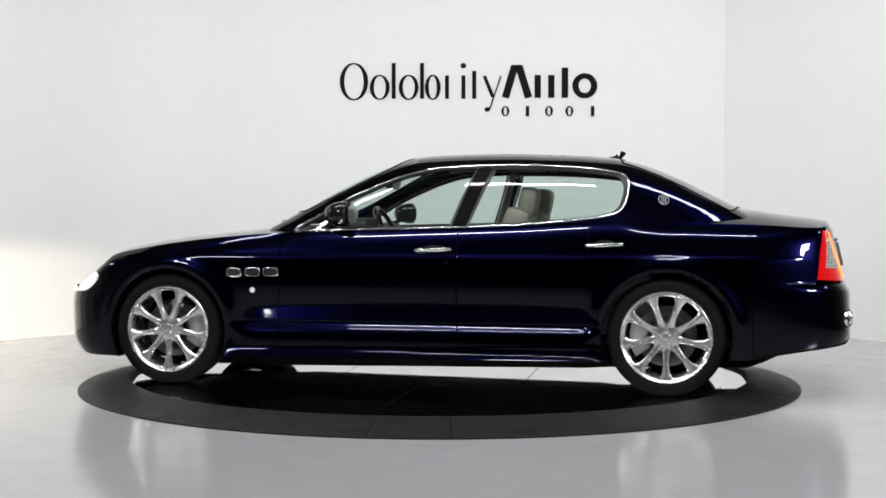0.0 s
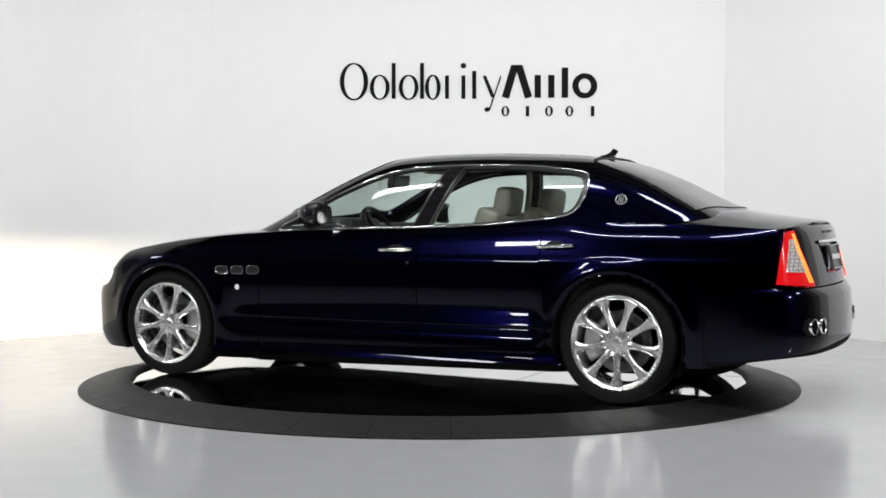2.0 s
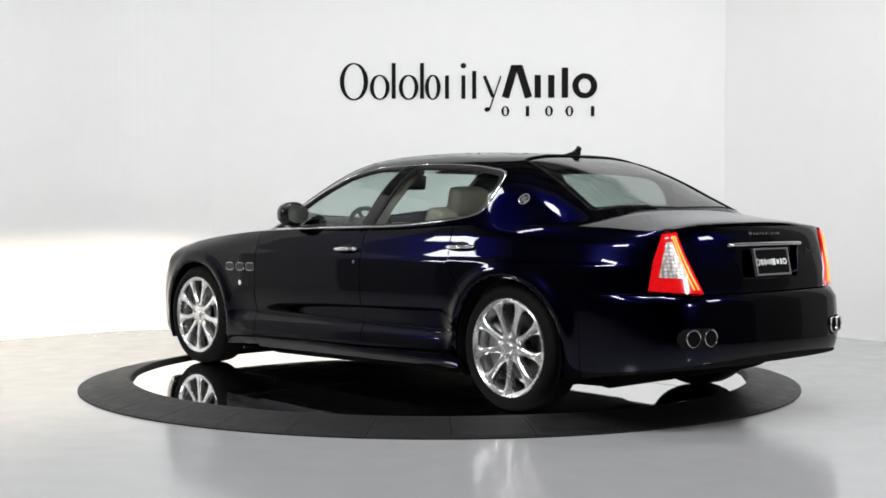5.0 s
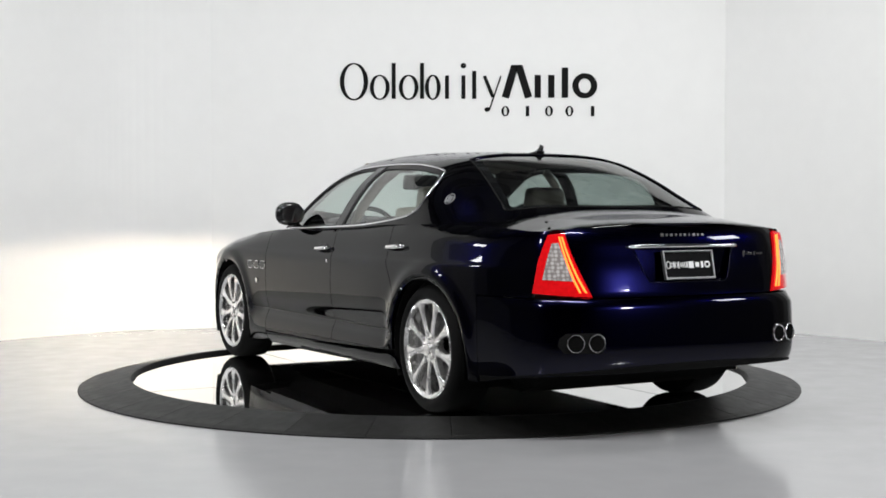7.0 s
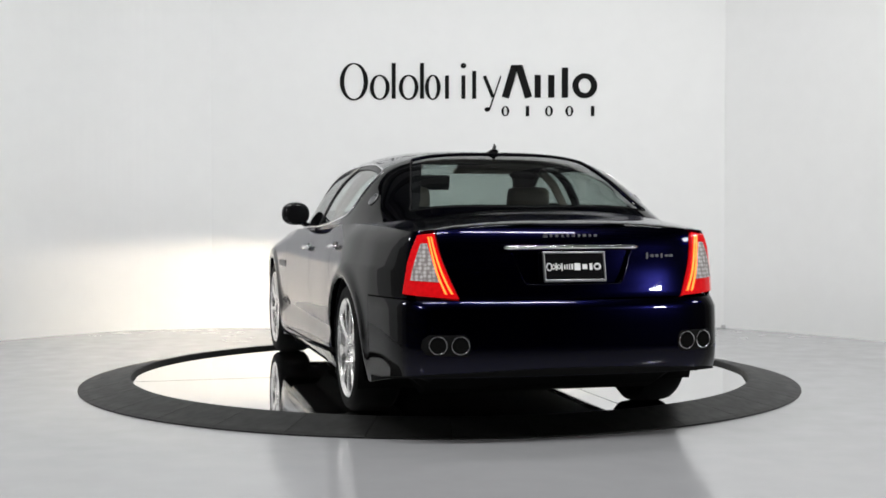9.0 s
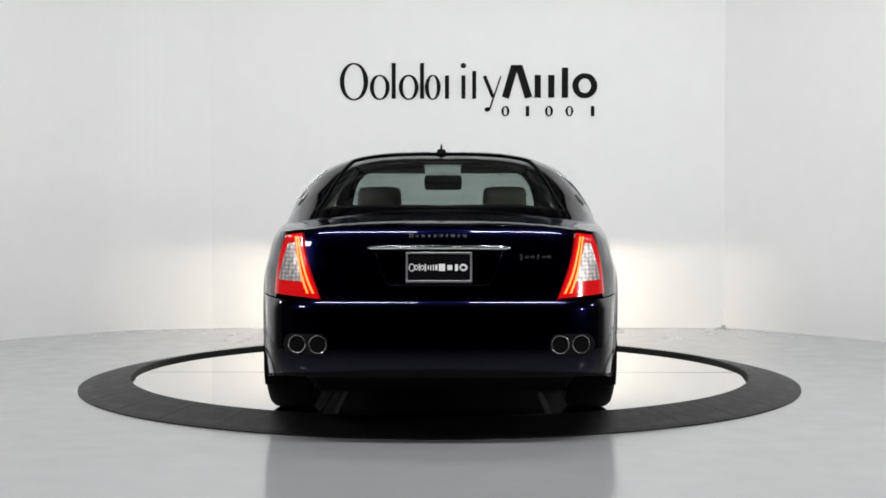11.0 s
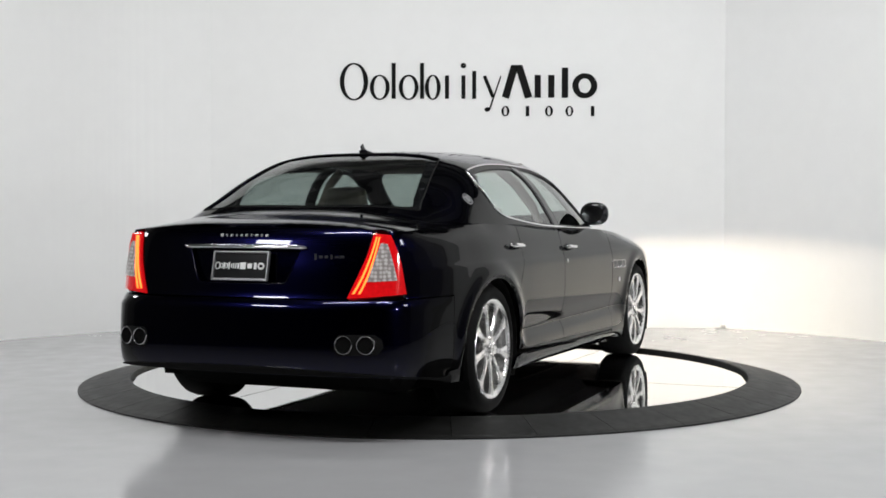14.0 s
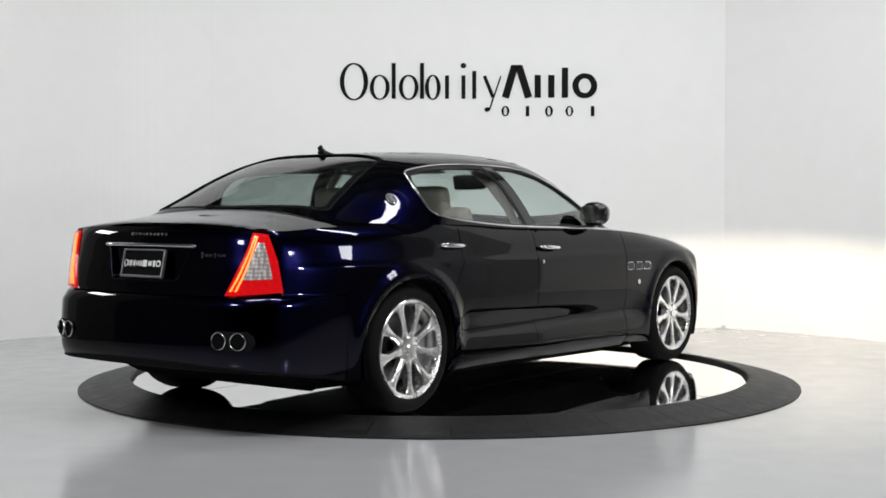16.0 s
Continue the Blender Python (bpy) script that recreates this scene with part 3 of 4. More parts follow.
BACKLIGHT = [(-1.23, 0.0), (-1.235, 0.3), (-1.25, 0.47), (-1.30, 0.51), (-1.55, 0.57), (-1.80, 0.625), (-1.91, 0.63), (-1.95, 0.35), (-1.965, 0.0)]


def loop_w(half):
    one = [(x, w_at(x, y=y) if y else 1.0) for x, y in smooth_line(half, 4)]
    return one + [(x, 2 - w) for x, w in one[::-1][1:-1]]


screen_w, back_w = loop_w(SCREEN), loop_w(BACKLIGHT)
skin = [(x, 0.0) for x in np.linspace(0.93, -2.0, 60)] + [(x, 2.0) for x in np.linspace(-2.0, 0.93, 60)]
roof = shell("roof", [skin, dlo_w, [(x, 2 - w) for x, w in dlo_w], screen_w, back_w], 0.045, cabin, PAINT, car, "dark blue roof with pillars", 0.03, flip=True)


def sunk(depth):
    def surf(x, w):
        p = cabin(x, w)
        e = 1e-3
        du = cabin(x + e, w) - cabin(x - e, w)
        dv = cabin(x, w + e) - cabin(x, w - e)
        n = np.cross(du, dv)
        n /= np.maximum(np.linalg.norm(n, axis=1), 1e-9)[:, None]
        return p + n * depth
    return surf


def grown(loop, k):
    c = np.mean(loop, axis=0)
    return [tuple(c + (np.array(q) - c) * k) for q in loop]


ws = shell("windscreen", [grown(screen_w, 1.02)], 0.05, sunk(0.008), GLASS, car, "clear windscreen", 0.004, flip=True)
bl = shell("rear_window", [grown(back_w, 1.02)], 0.05, sunk(0.008), WSGLASS, car, "tinted rear window reflecting the ceiling", 0.004, flip=True)
ring_in = grown(back_w, 0.90)
shell("window_border", [grown(back_w, 1.02), ring_in], 0.04, sunk(0.012), GLOSSK, bl, "black printed border of the rear window", 0.002, flip=True)
for g in (ws, bl):
    g.visible_shadow = False


def clip_loop(loop, a, b):
    """The stretch of a loop between x = b and x = a, closed along straight lines; a, b are functions of height."""
    out = []
    m = len(loop)
    for i in range(m):
        p, q = np.array(loop[i]), np.array(loop[(i + 1) % m])
        for k in range(4):
            r = p + (q - p) * k / 4
            out.append((float(np.clip(r[0], b(r[1]), a(r[1]))), float(r[1])))
    return out


PILLAR = lambda z: -0.30 - (z - 0.98) * 0.36
for side in (1, -1):
    fl = side > 0
    def conv(loop):
        return [(x, w_at(x, z=z) if side > 0 else 2 - w_at(x, z=z)) for x, z in loop]
    front = clip_loop(DLO, lambda z: 9, lambda z: PILLAR(z) + 0.045)
    back = clip_loop(DLO, lambda z: PILLAR(z) - 0.045, lambda z: -9)
    post = clip_loop(DLO, lambda z: PILLAR(z) + 0.043, lambda z: PILLAR(z) - 0.043)
    for nm, lp in (("front_side_window", front), ("rear_side_window", back)):
        w = shell(nm, [conv(lp)], 0.05, sunk(0.012), GLASS, car, "green-tinted side window", 0.004, flip=True)
        w.visible_shadow = False
    shell("door_pillar", [conv(post)], 0.04, sunk(0.004), GLOSSK, car, "gloss black door pillar", 0.02, flip=True)
    # dark frame inside the bright trim
    for nm, lp, k in (("window_frame", front, 0.93), ("window_frame", back, 0.90)):
        c = np.mean(lp, axis=0)
        inner = [tuple(c + (np.array(q) - c) * np.array((0.95, k))) for q in lp]
        shell(nm, [conv(lp), conv(inner)], 0.04, sunk(0.006), TRIMK, car, "black rubber window frame", 0.012, flip=True)
    bm = bmesh.new()
    line = cabin(*np.array(conv(DLO)).T)
    tube(bm, [tuple(p) for p in line], 0.0065, 6, closed=True)
    part("window_trim", bm, CHROME, car, "bright chrome window surround", smooth=True)
# seals round the screens
for lp in (screen_w, back_w):
    bm = bmesh.new()
    tube(bm, [tuple(p) for p in cabin(*np.array(lp).T)], 0.0045, 6, closed=True)
    part("window_seal", bm, RUBBER, car, "black rubber seal", smooth=True)


# wheels
def wheel_meshes():
    made = {}
    bm = bmesh.new()
    lathe(bm, [(0.262, 0.03), (0.268, 0.048), (0.278, 0.055), (0.300, 0.058), (0.322, 0.050), (0.338, 0.030), (0.3445, 0.0), (0.345, -0.06), (0.345, -0.12), (0.338, -0.17), (0.31, -0.195), (0.262, -0.19)], 72, closed=True)
    made["tyre"] = bm
    bm = bmesh.new()
    lathe(bm, [(0.268, 0.050), (0.271, 0.044), (0.266, 0.03), (0.250, 0.02), (0.240, -0.02), (0.232, -0.10), (0.24, -0.18), (0.246, -0.18), (0.238, -0.1), (0.246, -0.02), (0.248, 0.022), (0.240, 0.038), (0.252, 0.050), (0.262, 0.054)], 72, closed=True)
    made["rim"] = bm
    bm = bmesh.new()
    # one spoke, standing upwards, flared at both ends
    rows = []
    for r, half, out, deep in ((0.045, 0.026, 0.030, 0.05), (0.075, 0.025, 0.036, 0.05), (0.10, 0.0185, 0.040, 0.045), (0.14, 0.0165, 0.043, 0.045), (0.18, 0.0185, 0.045, 0.042), (0.212, 0.025, 0.046, 0.04), (0.233, 0.037, 0.046, 0.03), (0.245, 0.053, 0.045, 0.025), (0.255, 0.075, 0.044, 0.02)):
        rows.append([bm.verts.new((a * half, b, r)) for a, b in ((-1, out - 0.008), (-0.55, out), (0.55, out), (1, out - 0.008), (0.75, out - deep), (-0.75, out - deep))])
    for p, q in zip(rows, rows[1:]):
        for k in range(6):
            bm.faces.new((p[k], p[(k + 1) % 6], q[(k + 1) % 6], q[k]))
    bm.faces.new(rows[0][::-1])
    bm.faces.new(rows[-1])
    bmesh.ops.recalc_face_normals(bm, faces=bm.faces)
    made["spoke"] = bm
    bm = bmesh.new()
    lathe(bm, [(0.0001, 0.050), (0.026, 0.049), (0.031, 0.044), (0.033, 0.036), (0.052, 0.036), (0.080, 0.030), (0.082, -0.01)], 40)
    made["hub_cap"] = bm
    bm = bmesh.new()
    lathe(bm, [(0.0001, 0.046), (0.007, 0.046), (0.010, 0.042), (0.010, 0.028)], 6)
    made["wheel_bolt"] = bm
    bm = bmesh.new()
    lathe(bm, [(0.08, -0.055), (0.175, -0.055), (0.178, -0.06), (0.178, -0.085), (0.08, -0.085)], 56, closed=True)
    made["brake_disc"] = bm
    bm = bmesh.new()
    for p in (0,):
        rows = []
        for a in np.linspace(-34, 34, 9):
            c, s = math.cos(radians(a)), math.sin(radians(a))
            rows.append([bm.verts.new((r * c, o, r * s)) for r, o in ((0.115, -0.02), (0.205, -0.02), (0.215, -0.04), (0.215, -0.10), (0.115, -0.10), (0.11, -0.04))])
        for u, v in zip(rows, rows[1:]):
            for k in range(6):
                bm.faces.new((u[k], u[(k + 1) % 6], v[(k + 1) % 6], v[k]))
        bm.faces.new(rows[0][::-1])
        bm.faces.new(rows[-1])
    bmesh.ops.recalc_face_normals(bm, faces=bm.faces)
    made["brake_caliper"] = bm
    out = {}
    for nm, b in made.items():
        bmesh.ops.recalc_face_normals(b, faces=b.faces)
        me = bpy.data.meshes.new(nm)
        b.to_mesh(me)
        b.free()
        me.polygons.foreach_set("use_smooth", [nm not in ("wheel_bolt",)] * len(me.polygons))
        me.materials.append({"tyre": RUBBER, "brake_disc": DISC, "brake_caliper": CALIPER}.get(nm, RIMM))
        out[nm] = me
    for nm in ("tyre", "rim", "spoke", "hub_cap"):
        out[nm].set_sharp_from_angle(angle=radians(40))
    return out


WM = wheel_meshes()


def add(nm, parent, m):
    ob = new(nm, WM[nm])
    ob.parent = parent
    ob.matrix_local = m
    return ob


for hx, face in ((1.532, 0.880), (-1.532, 0.872)):
    for side in (1, -1):
        base = pose(hx, side * face, HUB_Z) @ (Matrix.Identity(4) if side > 0 else Matrix.Rotation(math.pi, 4, "Z"))
        wheel = new("wheel", WM["rim"])
        wheel.parent = car
        wheel.matrix_local = base
        tagged(wheel, "polished nine-spoke alloy wheel with a low tyre")
        add("tyre", wheel, Matrix.Identity(4))
        for k in range(9):
            add("spoke", wheel, Matrix.Rotation(radians(180 + 40 * k), 4, "Y"))
        add("hub_cap", wheel, Matrix.Identity(4))
        for k in range(5):
            a = radians(72 * k)
            add("wheel_bolt", wheel, pose(0.056 * math.sin(a), 0, 0.056 * math.cos(a)))
        add("brake_disc", wheel, Matrix.Identity(4))
        # calipers sit behind the front axle and before the rear one
        toward = (-1 if hx > 0 else 1) * side
        add("brake_caliper", wheel, Matrix.Identity(4) if toward > 0 else Matrix.Rotation(math.pi, 4, "Y"))

# wheel housings and underside
for hx in HUBS:
    for side in (1, -1):
        bm = bmesh.new()
        rows = []
        for a in np.linspace(-28, 208, 30):
            c, s = math.cos(radians(a)), math.sin(radians(a))
            rows.append([bm.verts.new((hx + 0.382 * c, side * y, HUB_Z + 0.382 * s)) for y in (0.925, 0.60)])
        for u, v in zip(rows, rows[1:]):
            bm.faces.new((u[0], u[1], v[1], v[0]))
        bm.faces.new([r[1] for r in rows])
        part("wheel_housing", bm, UNDER, car, "black wheel housing")
bm = bmesh.new()
rows = []
for x in np.linspace(2.15, -2.3, 44):
    w = float(np.interp(-x, -HALF[:, 0], HALF[:, 1])) - 0.08
    if min(abs(x - 1.532), abs(x + 1.532)) < 0.42:
        w = min(w, 0.60)
    z = float(BOTTOM(x)) + 0.02
    low = z - 0.095 * float(np.clip((x + 2.32) / 0.3, 0, 1)) * float(np.clip((1.95 - x) / 0.4, 0, 1))
    rows.append([bm.verts.new(p) for p in ((x, w, z), (x, min(w - 0.01, 0.70), z), (x, min(w - 0.04, 0.62), low), (x, -min(w - 0.04, 0.62), low), (x, -min(w - 0.01, 0.70), z), (x, -w, z), (x, -w, z + 0.05), (x, w, z + 0.05))])
for u, v in zip(rows, rows[1:]):
    for k in range(8):
        bm.faces.new((u[k], v[k], v[(k + 1) % 8], u[(k + 1) % 8]))
bm.faces.new(rows[0])
bm.faces.new(rows[-1][::-1])
part("underbody", bm, UNDER, car, "black underbody tray")


# ---- car details ----
def on_flank(x, z, side, lift=0.0):
    s = s_of_x(x)
    p = lifted(lift, side)(np.array([s]), np.array([z]))[0]
    q = lifted(lift + 0.01, side)(np.array([s]), np.array([z]))[0]
    return Vector(p), Vector(q - p).normalized()


def frame_at(p, n, along=(1, 0, 0)):
    """A pose at p: local z points out along n, local x roughly along the given way."""
    n = Vector(n).normalized()
    x = (Vector(along) - n * n.dot(Vector(along))).normalized()
    y = n.cross(x)
    return Matrix(((x.x, y.x, n.x, p[0]), (x.y, y.y, n.y, p[1]), (x.z, y.z, n.z, p[2]), (0, 0, 0, 1)))


def ring_loop(a, b, n=28, power=2.0):
    out = []
    for k in range(n):
        t = 2 * math.pi * k / n
        c, s = math.cos(t), math.sin(t)
        out.append((a * math.copysign(abs(c) ** (2 / power), c), b * math.copysign(abs(s) ** (2 / power), s), 0))
    return out


def disc(bm, m, a, b, height=0.0, n=28, power=2.0):
    bm.faces.new([bm.verts.new(m @ Vector((x, y, height))) for x, y, _ in ring_loop(a, b, n, power)])


for side in (1, -1):
    # handles
    for x0, z0 in ((-0.155, 0.852), (-1.175, 0.885)):
        p, n = on_flank(x0, z0, side)
        m = frame_at(p, n, (1, 0, -0.04))
        bm = bmesh.new()
        disc(bm, m @ pose(0.0, -0.004 * side, 0.002), 0.055, 0.021, power=2.4)
        handle_cup = part("handle_cup", bm, TRIMK, car, "black recess behind a door handle")
        bm = bmesh.new()
        tube(bm, [m @ Vector((x, 0.004, h)) for x, h in ((0.118, 0.006), (0.10, 0.024), (0.05, 0.033), (0.0, 0.035), (-0.05, 0.033), (-0.10, 0.024), (-0.118, 0.006))], [0.006, 0.009, 0.0105, 0.0105, 0.0105, 0.0095, 0.006], 10, squash=(0.8, 1.15))
        part("door_handle", bm, CHROME, car, "chrome door handle", smooth=True)
    p, n = on_flank(-0.24, 0.772, side, 0.002)
    bm = bmesh.new()
    disc(bm, frame_at(p, n), 0.011, 0.011)
    part("key_lock", bm, CHROME, car, "chrome key lock")
    # three oval vents on the wing
    for k in range(3):
        p, n = on_flank(1.09 - 0.118 * k, 0.703 + 0.002 * k, side, 0.001)
        m = frame_at(p, n)
        bm = bmesh.new()
        tube(bm, [m @ Vector(q) for q in ring_loop(0.047, 0.026, 26, 2.8)], 0.003, 6, closed=True)
        vent = part("wing_vent", bm, CHROME, car, "oval chrome-edged wing vent", smooth=True)
        bm = bmesh.new()
        disc(bm, m, 0.046, 0.025, 0.0015, power=2.8)
        part("vent_opening", bm, TRIMK, vent, "black opening")
    p, n = on_flank(0.97, 0.596, side, 0.003)
    bm = bmesh.new()
    disc(bm, frame_at(p, n), 0.017, 0.017, 0.002)
    part("side_lamp", bm, PLATEW, car, "small round side lamp")
    # badge on the rear pillar
    w = w_at(-1.51, z=1.143)
    q = sunk(-0.004)(np.array([-1.51]), np.array([w if side > 0 else 2 - w]))[0]
    q2 = sunk(-0.02)(np.array([-1.51]), np.array([w if side > 0 else 2 - w]))[0]
    m = frame_at(Vector(q), Vector(q2 - q))
    bm = bmesh.new()
    tube(bm, [m @ Vector(r) for r in ring_loop(0.030, 0.034, 20)], 0.004, 5, closed=True)
    for a in (-0.011, 0, 0.011):
        tube(bm, [m @ Vector((a, -0.02, 0)), m @ Vector((a, 0.022, 0))], 0.0035, 5)
    part("pillar_badge", bm, DULL, car, "round silver badge")
    # door mirror
    bm = bmesh.new()
    bmesh.ops.create_uvsphere(bm, u_segments=24, v_segments=14, radius=1.0)
    for v in bm.verts:
        x, y, z = v.co
        if x < 0:
            x *= 0.30
        v.co = (0.13 * x, 0.094 * math.copysign(abs(y) ** 0.85, y), 0.077 * math.copysign(abs(z) ** 0.8, z))
    bmesh.ops.transform(bm, matrix=pose(0.385, side * 0.930, 1.060, 0, 0, side * -8), verts=bm.verts)
    mirror = part("door_mirror", bm, GLOSSK, car, "gloss dark door mirror", smooth=True)
    bm = bmesh.new()
    disc(bm, pose(0.3425, side * 0.922, 1.060, 0, 0, side * -8) @ Matrix.Rotation(-math.pi / 2, 4, "Y"), 0.058, 0.074, 0.0035, power=2.5)
    part("mirror_glass", bm, CHROME, mirror, "mirror glass")
    bm = bmesh.new()
    tube(bm, [(0.50, side * 0.84, 0.985), (0.48, side * 0.875, 1.0), (0.45, side * 0.91, 1.02)], [0.03, 0.025, 0.02], 10, squash=(1.3, 0.6))
    part("mirror_arm", bm, GLOSSK, mirror, smooth=True)
    # exhaust tips in a dark recess
    for y0 in (0.67, 0.57):
        s0 = s_of_y_rear(y0)
        p = lifted(0.006, side)(np.array([s0]), np.array([0.452]))[0]
        q = lifted(0.016, side)(np.array([s0]), np.array([0.452]))[0]
        n = (Vector(q - p).normalized() * 0.7 + Vector((-1, 0, 0)) * 0.3).normalized()
        m = frame_at(p, n, (0, 1, 0))
        bm = bmesh.new()
        lathe(bm, [(0.042, -0.03), (0.0435, 0.004), (0.0418, 0.008), (0.0395, 0.004), (0.038, -0.03)], 32, axis="z")
        bmesh.ops.transform(bm, matrix=m, verts=bm.verts)
        tip = part("exhaust_tip", bm, CHROME, car, "round chrome exhaust tip", smooth=True)
        bm = bmesh.new()
        disc(bm, m, 0.040, 0.040, 0.001)
        part("exhaust_bore", bm, SEAM, tip, "sooty black bore")
    recess = [(s_of_y_rear(y), z) for y, z in ((0.738, 0.475), (0.743, 0.44), (0.72, 0.405), (0.543, 0.40), (0.523, 0.43), (0.528, 0.48), (0.55, 0.50), (0.71, 0.50))]
    shell("exhaust_recess", [recess], 0.03, lifted(0.003, side), UNDER, car, "black recess round the exhausts", 0.006, flip=side < 0)
    # headlamp: lens, bulb and the shield above the bulb
    lens = [(s_of_x(2.03), 0.66), (s_of_x(2.09), 0.70), (s_of_x(2.20), 0.675), (s_of_x(2.32), 0.615), (s_of_x(2.31), 0.57), (s_of_x(2.13), 0.575)]
    lens = [(float(a), min(b, float(SHOULDER(np.interp(a, ARC, HALF[:, 0]))) - 0.004)) for a, b in lens]
    lens = [tuple(q) for q in smooth_line(lens, 5, closed=True)]
    lens = [(a, min(b, float(SHOULDER(np.interp(a, ARC, HALF[:, 0]))) - 0.004)) for a, b in lens]
    head = shell("headlamp", [lens, SLOT], 0.025, lifted(0.006, side), HEADG, car, "lit headlamp behind a clear lens", 0.012, flip=side < 0)
    bm = bmesh.new()
    p = lifted(-0.028, side)(np.array([S_LAMP]), np.array([0.597]))[0]
    at = (float(p[0]), float(p[1]), 0.597)
    box(bm, (0.004, 0.06, 0.004), at)
    part("headlamp_bulb", bm, BEAM, head, "glowing white lamp")
    bm = bmesh.new()
    box(bm, (0.046, 0.078, 0.003), (at[0] + 0.013, at[1], at[2] + 0.0042), bevel=0.001)
    box(bm, (0.034, 0.078, 0.004), (at[0] + 0.008, at[1], at[2] - 0.022), bevel=0.0015)
    box(bm, (0.005, 0.078, 0.032), (at[0] - 0.010, at[1], at[2] - 0.007), bevel=0.0015)
    for q in (0.037, -0.037):
        box(bm, (0.034, 0.004, 0.032), (at[0] + 0.008, at[1] + q, at[2] - 0.007), bevel=0.0015)
    part("headlamp_shield", bm, TRIMK, head, "dark shield over the lamp")

# number plate, bright bar and badges on the boot lid
def tail_pose(y, z, lift):
    s = S_MID - y if y >= 0 else S_MID + abs(y)
    p = wrap(np.array([s]), np.array([z]), lift)[0]
    return p


p_top, p_low = tail_pose(0, 0.883, 0.0), tail_pose(0, 0.742, 0.0)
tilt = math.atan2(p_top[0] - p_low[0], p_top[2] - p_low[2])
PLATE = Matrix.Translation(((p_top[0] + p_low[0]) / 2 - 0.008, 0, 0.8125)) @ Matrix.Rotation(tilt, 4, "Y")
bm = bmesh.new()
box(bm, (0.012, 0.30, 0.138), bevel=0.004)
bmesh.ops.transform(bm, matrix=PLATE, verts=bm.verts)
plate = part("dealer_plate", bm, PLATEK, car, "black dealer plate with white print")
bm = bmesh.new()
for a, b, w, h in ((0, 0.069, 0.312, 0.009), (0, -0.067, 0.312, 0.012), (0.152, 0, 0.009, 0.14), (-0.152, 0, 0.009, 0.14)):
    box(bm, (0.020, w, h), (-0.004, a, b), bevel=0.003)
bmesh.ops.transform(bm, matrix=PLATE, verts=bm.verts)
part("plate_frame", bm, DULL, plate, "dull silver plate frame")
# the dealer's mark as plain rings and bars
marks = [("ring", 0.128, 0.016, 0.034), ("ring", 0.106, 0.010, 0.020), ("bar", 0.092, 0.005, 0.036), ("ring", 0.079, 0.010, 0.020), ("bar", 0.064, 0.006, 0.036), ("bar", 0.050, 0.006, 0.02), ("bar", 0.038, 0.005, 0.024),
         ("bar", 0.026, 0.005, 0.028), ("bar", 0.012, 0.010, 0.026), ("slab", -0.014, 0.030, 0.034), ("slab", -0.052, 0.024, 0.024), ("slab", -0.083, 0.014, 0.032), ("ring2", -0.115, 0.015, 0.026)]
for kind, y, a, b in marks:
    bm = bmesh.new()
    if kind.startswith("ring"):
        loop = [PLATE @ Vector((-0.008, y + q[0] * (0.8 if kind == "ring" else 1), q[1])) for q in ring_loop(a, b / 2, 18)]
        tube(bm, loop, 0.0025 if kind == "ring" else 0.005, 5, closed=True)
    else:
        box(bm, (0.004, a, b), (-0.0075, y, 0), bevel=0.001)
        bmesh.ops.transform(bm, matrix=PLATE, verts=bm.verts)
    part("plate_mark", bm, PLATEW, plate, "plain white mark")
bm = bmesh.new()
line = [tuple(tail_pose(y, 0.908 - 0.05 * abs(y) ** 3, 0.009)) for y in np.linspace(-0.35, 0.35, 31)]
tube(bm, line, [0.005] + [0.0105] * 29 + [0.005], 8, squash=(1.1, 1.0))
part("boot_bar", bm, CHROME, car, "slim chrome bar over the plate", smooth=True)
for sgn in (1, -1):
    bm = bmesh.new()
    edge_line = RECESS[:5] if sgn > 0 else RECESS[5:][::-1]
    edge_line = edge_line + [(S_MID - sgn * 0.12, 0.731), (S_MID, 0.731)]
    tube(bm, [tuple(q) for q in wrap(np.array([q[0] for q in edge_line]), np.array([q[1] for q in edge_line]), 0.001)], 0.0032, 6)
    part("recess_edge", bm, PAINT, boot_face, "rounded painted edge of the plate recess", smooth=True)
for k, w in enumerate((0.026, 0.016, 0.02, 0.014, 0.018, 0.02, 0.012, 0.022, 0.016, 0.02)):
    y = 0.135 - 0.029 * k
    bm = bmesh.new()
    box(bm, (0.005, w * 0.8, 0.013 if k else 0.018), tuple(tail_pose(y, 0.962, 0.003)), Matrix.Rotation(0.3, 4, "Y"), bevel=0.002)
    part("boot_script", bm, DISC, car, "small chrome script bar")
for k, (w, h) in enumerate(((0.012, 0.03), (0.02, 0.012), (0.018, 0.012), (0.01, 0.022), (0.02, 0.010), (0.022, 0.012))):
    y = -0.40 - 0.028 * k
    bm = bmesh.new()
    a, b = tail_pose(y - 0.01, 0.862, 0.003), tail_pose(y + 0.01, 0.862, 0.003)
    box(bm, (0.004, w, h), tuple(tail_pose(y, 0.862, 0.003)), Matrix.Rotation(math.atan2(b[0] - a[0], -(b[1] - a[1])) , 4, "Z"), bevel=0.0015)
    part("model_script", bm, DISC, car, "small chrome script bar")
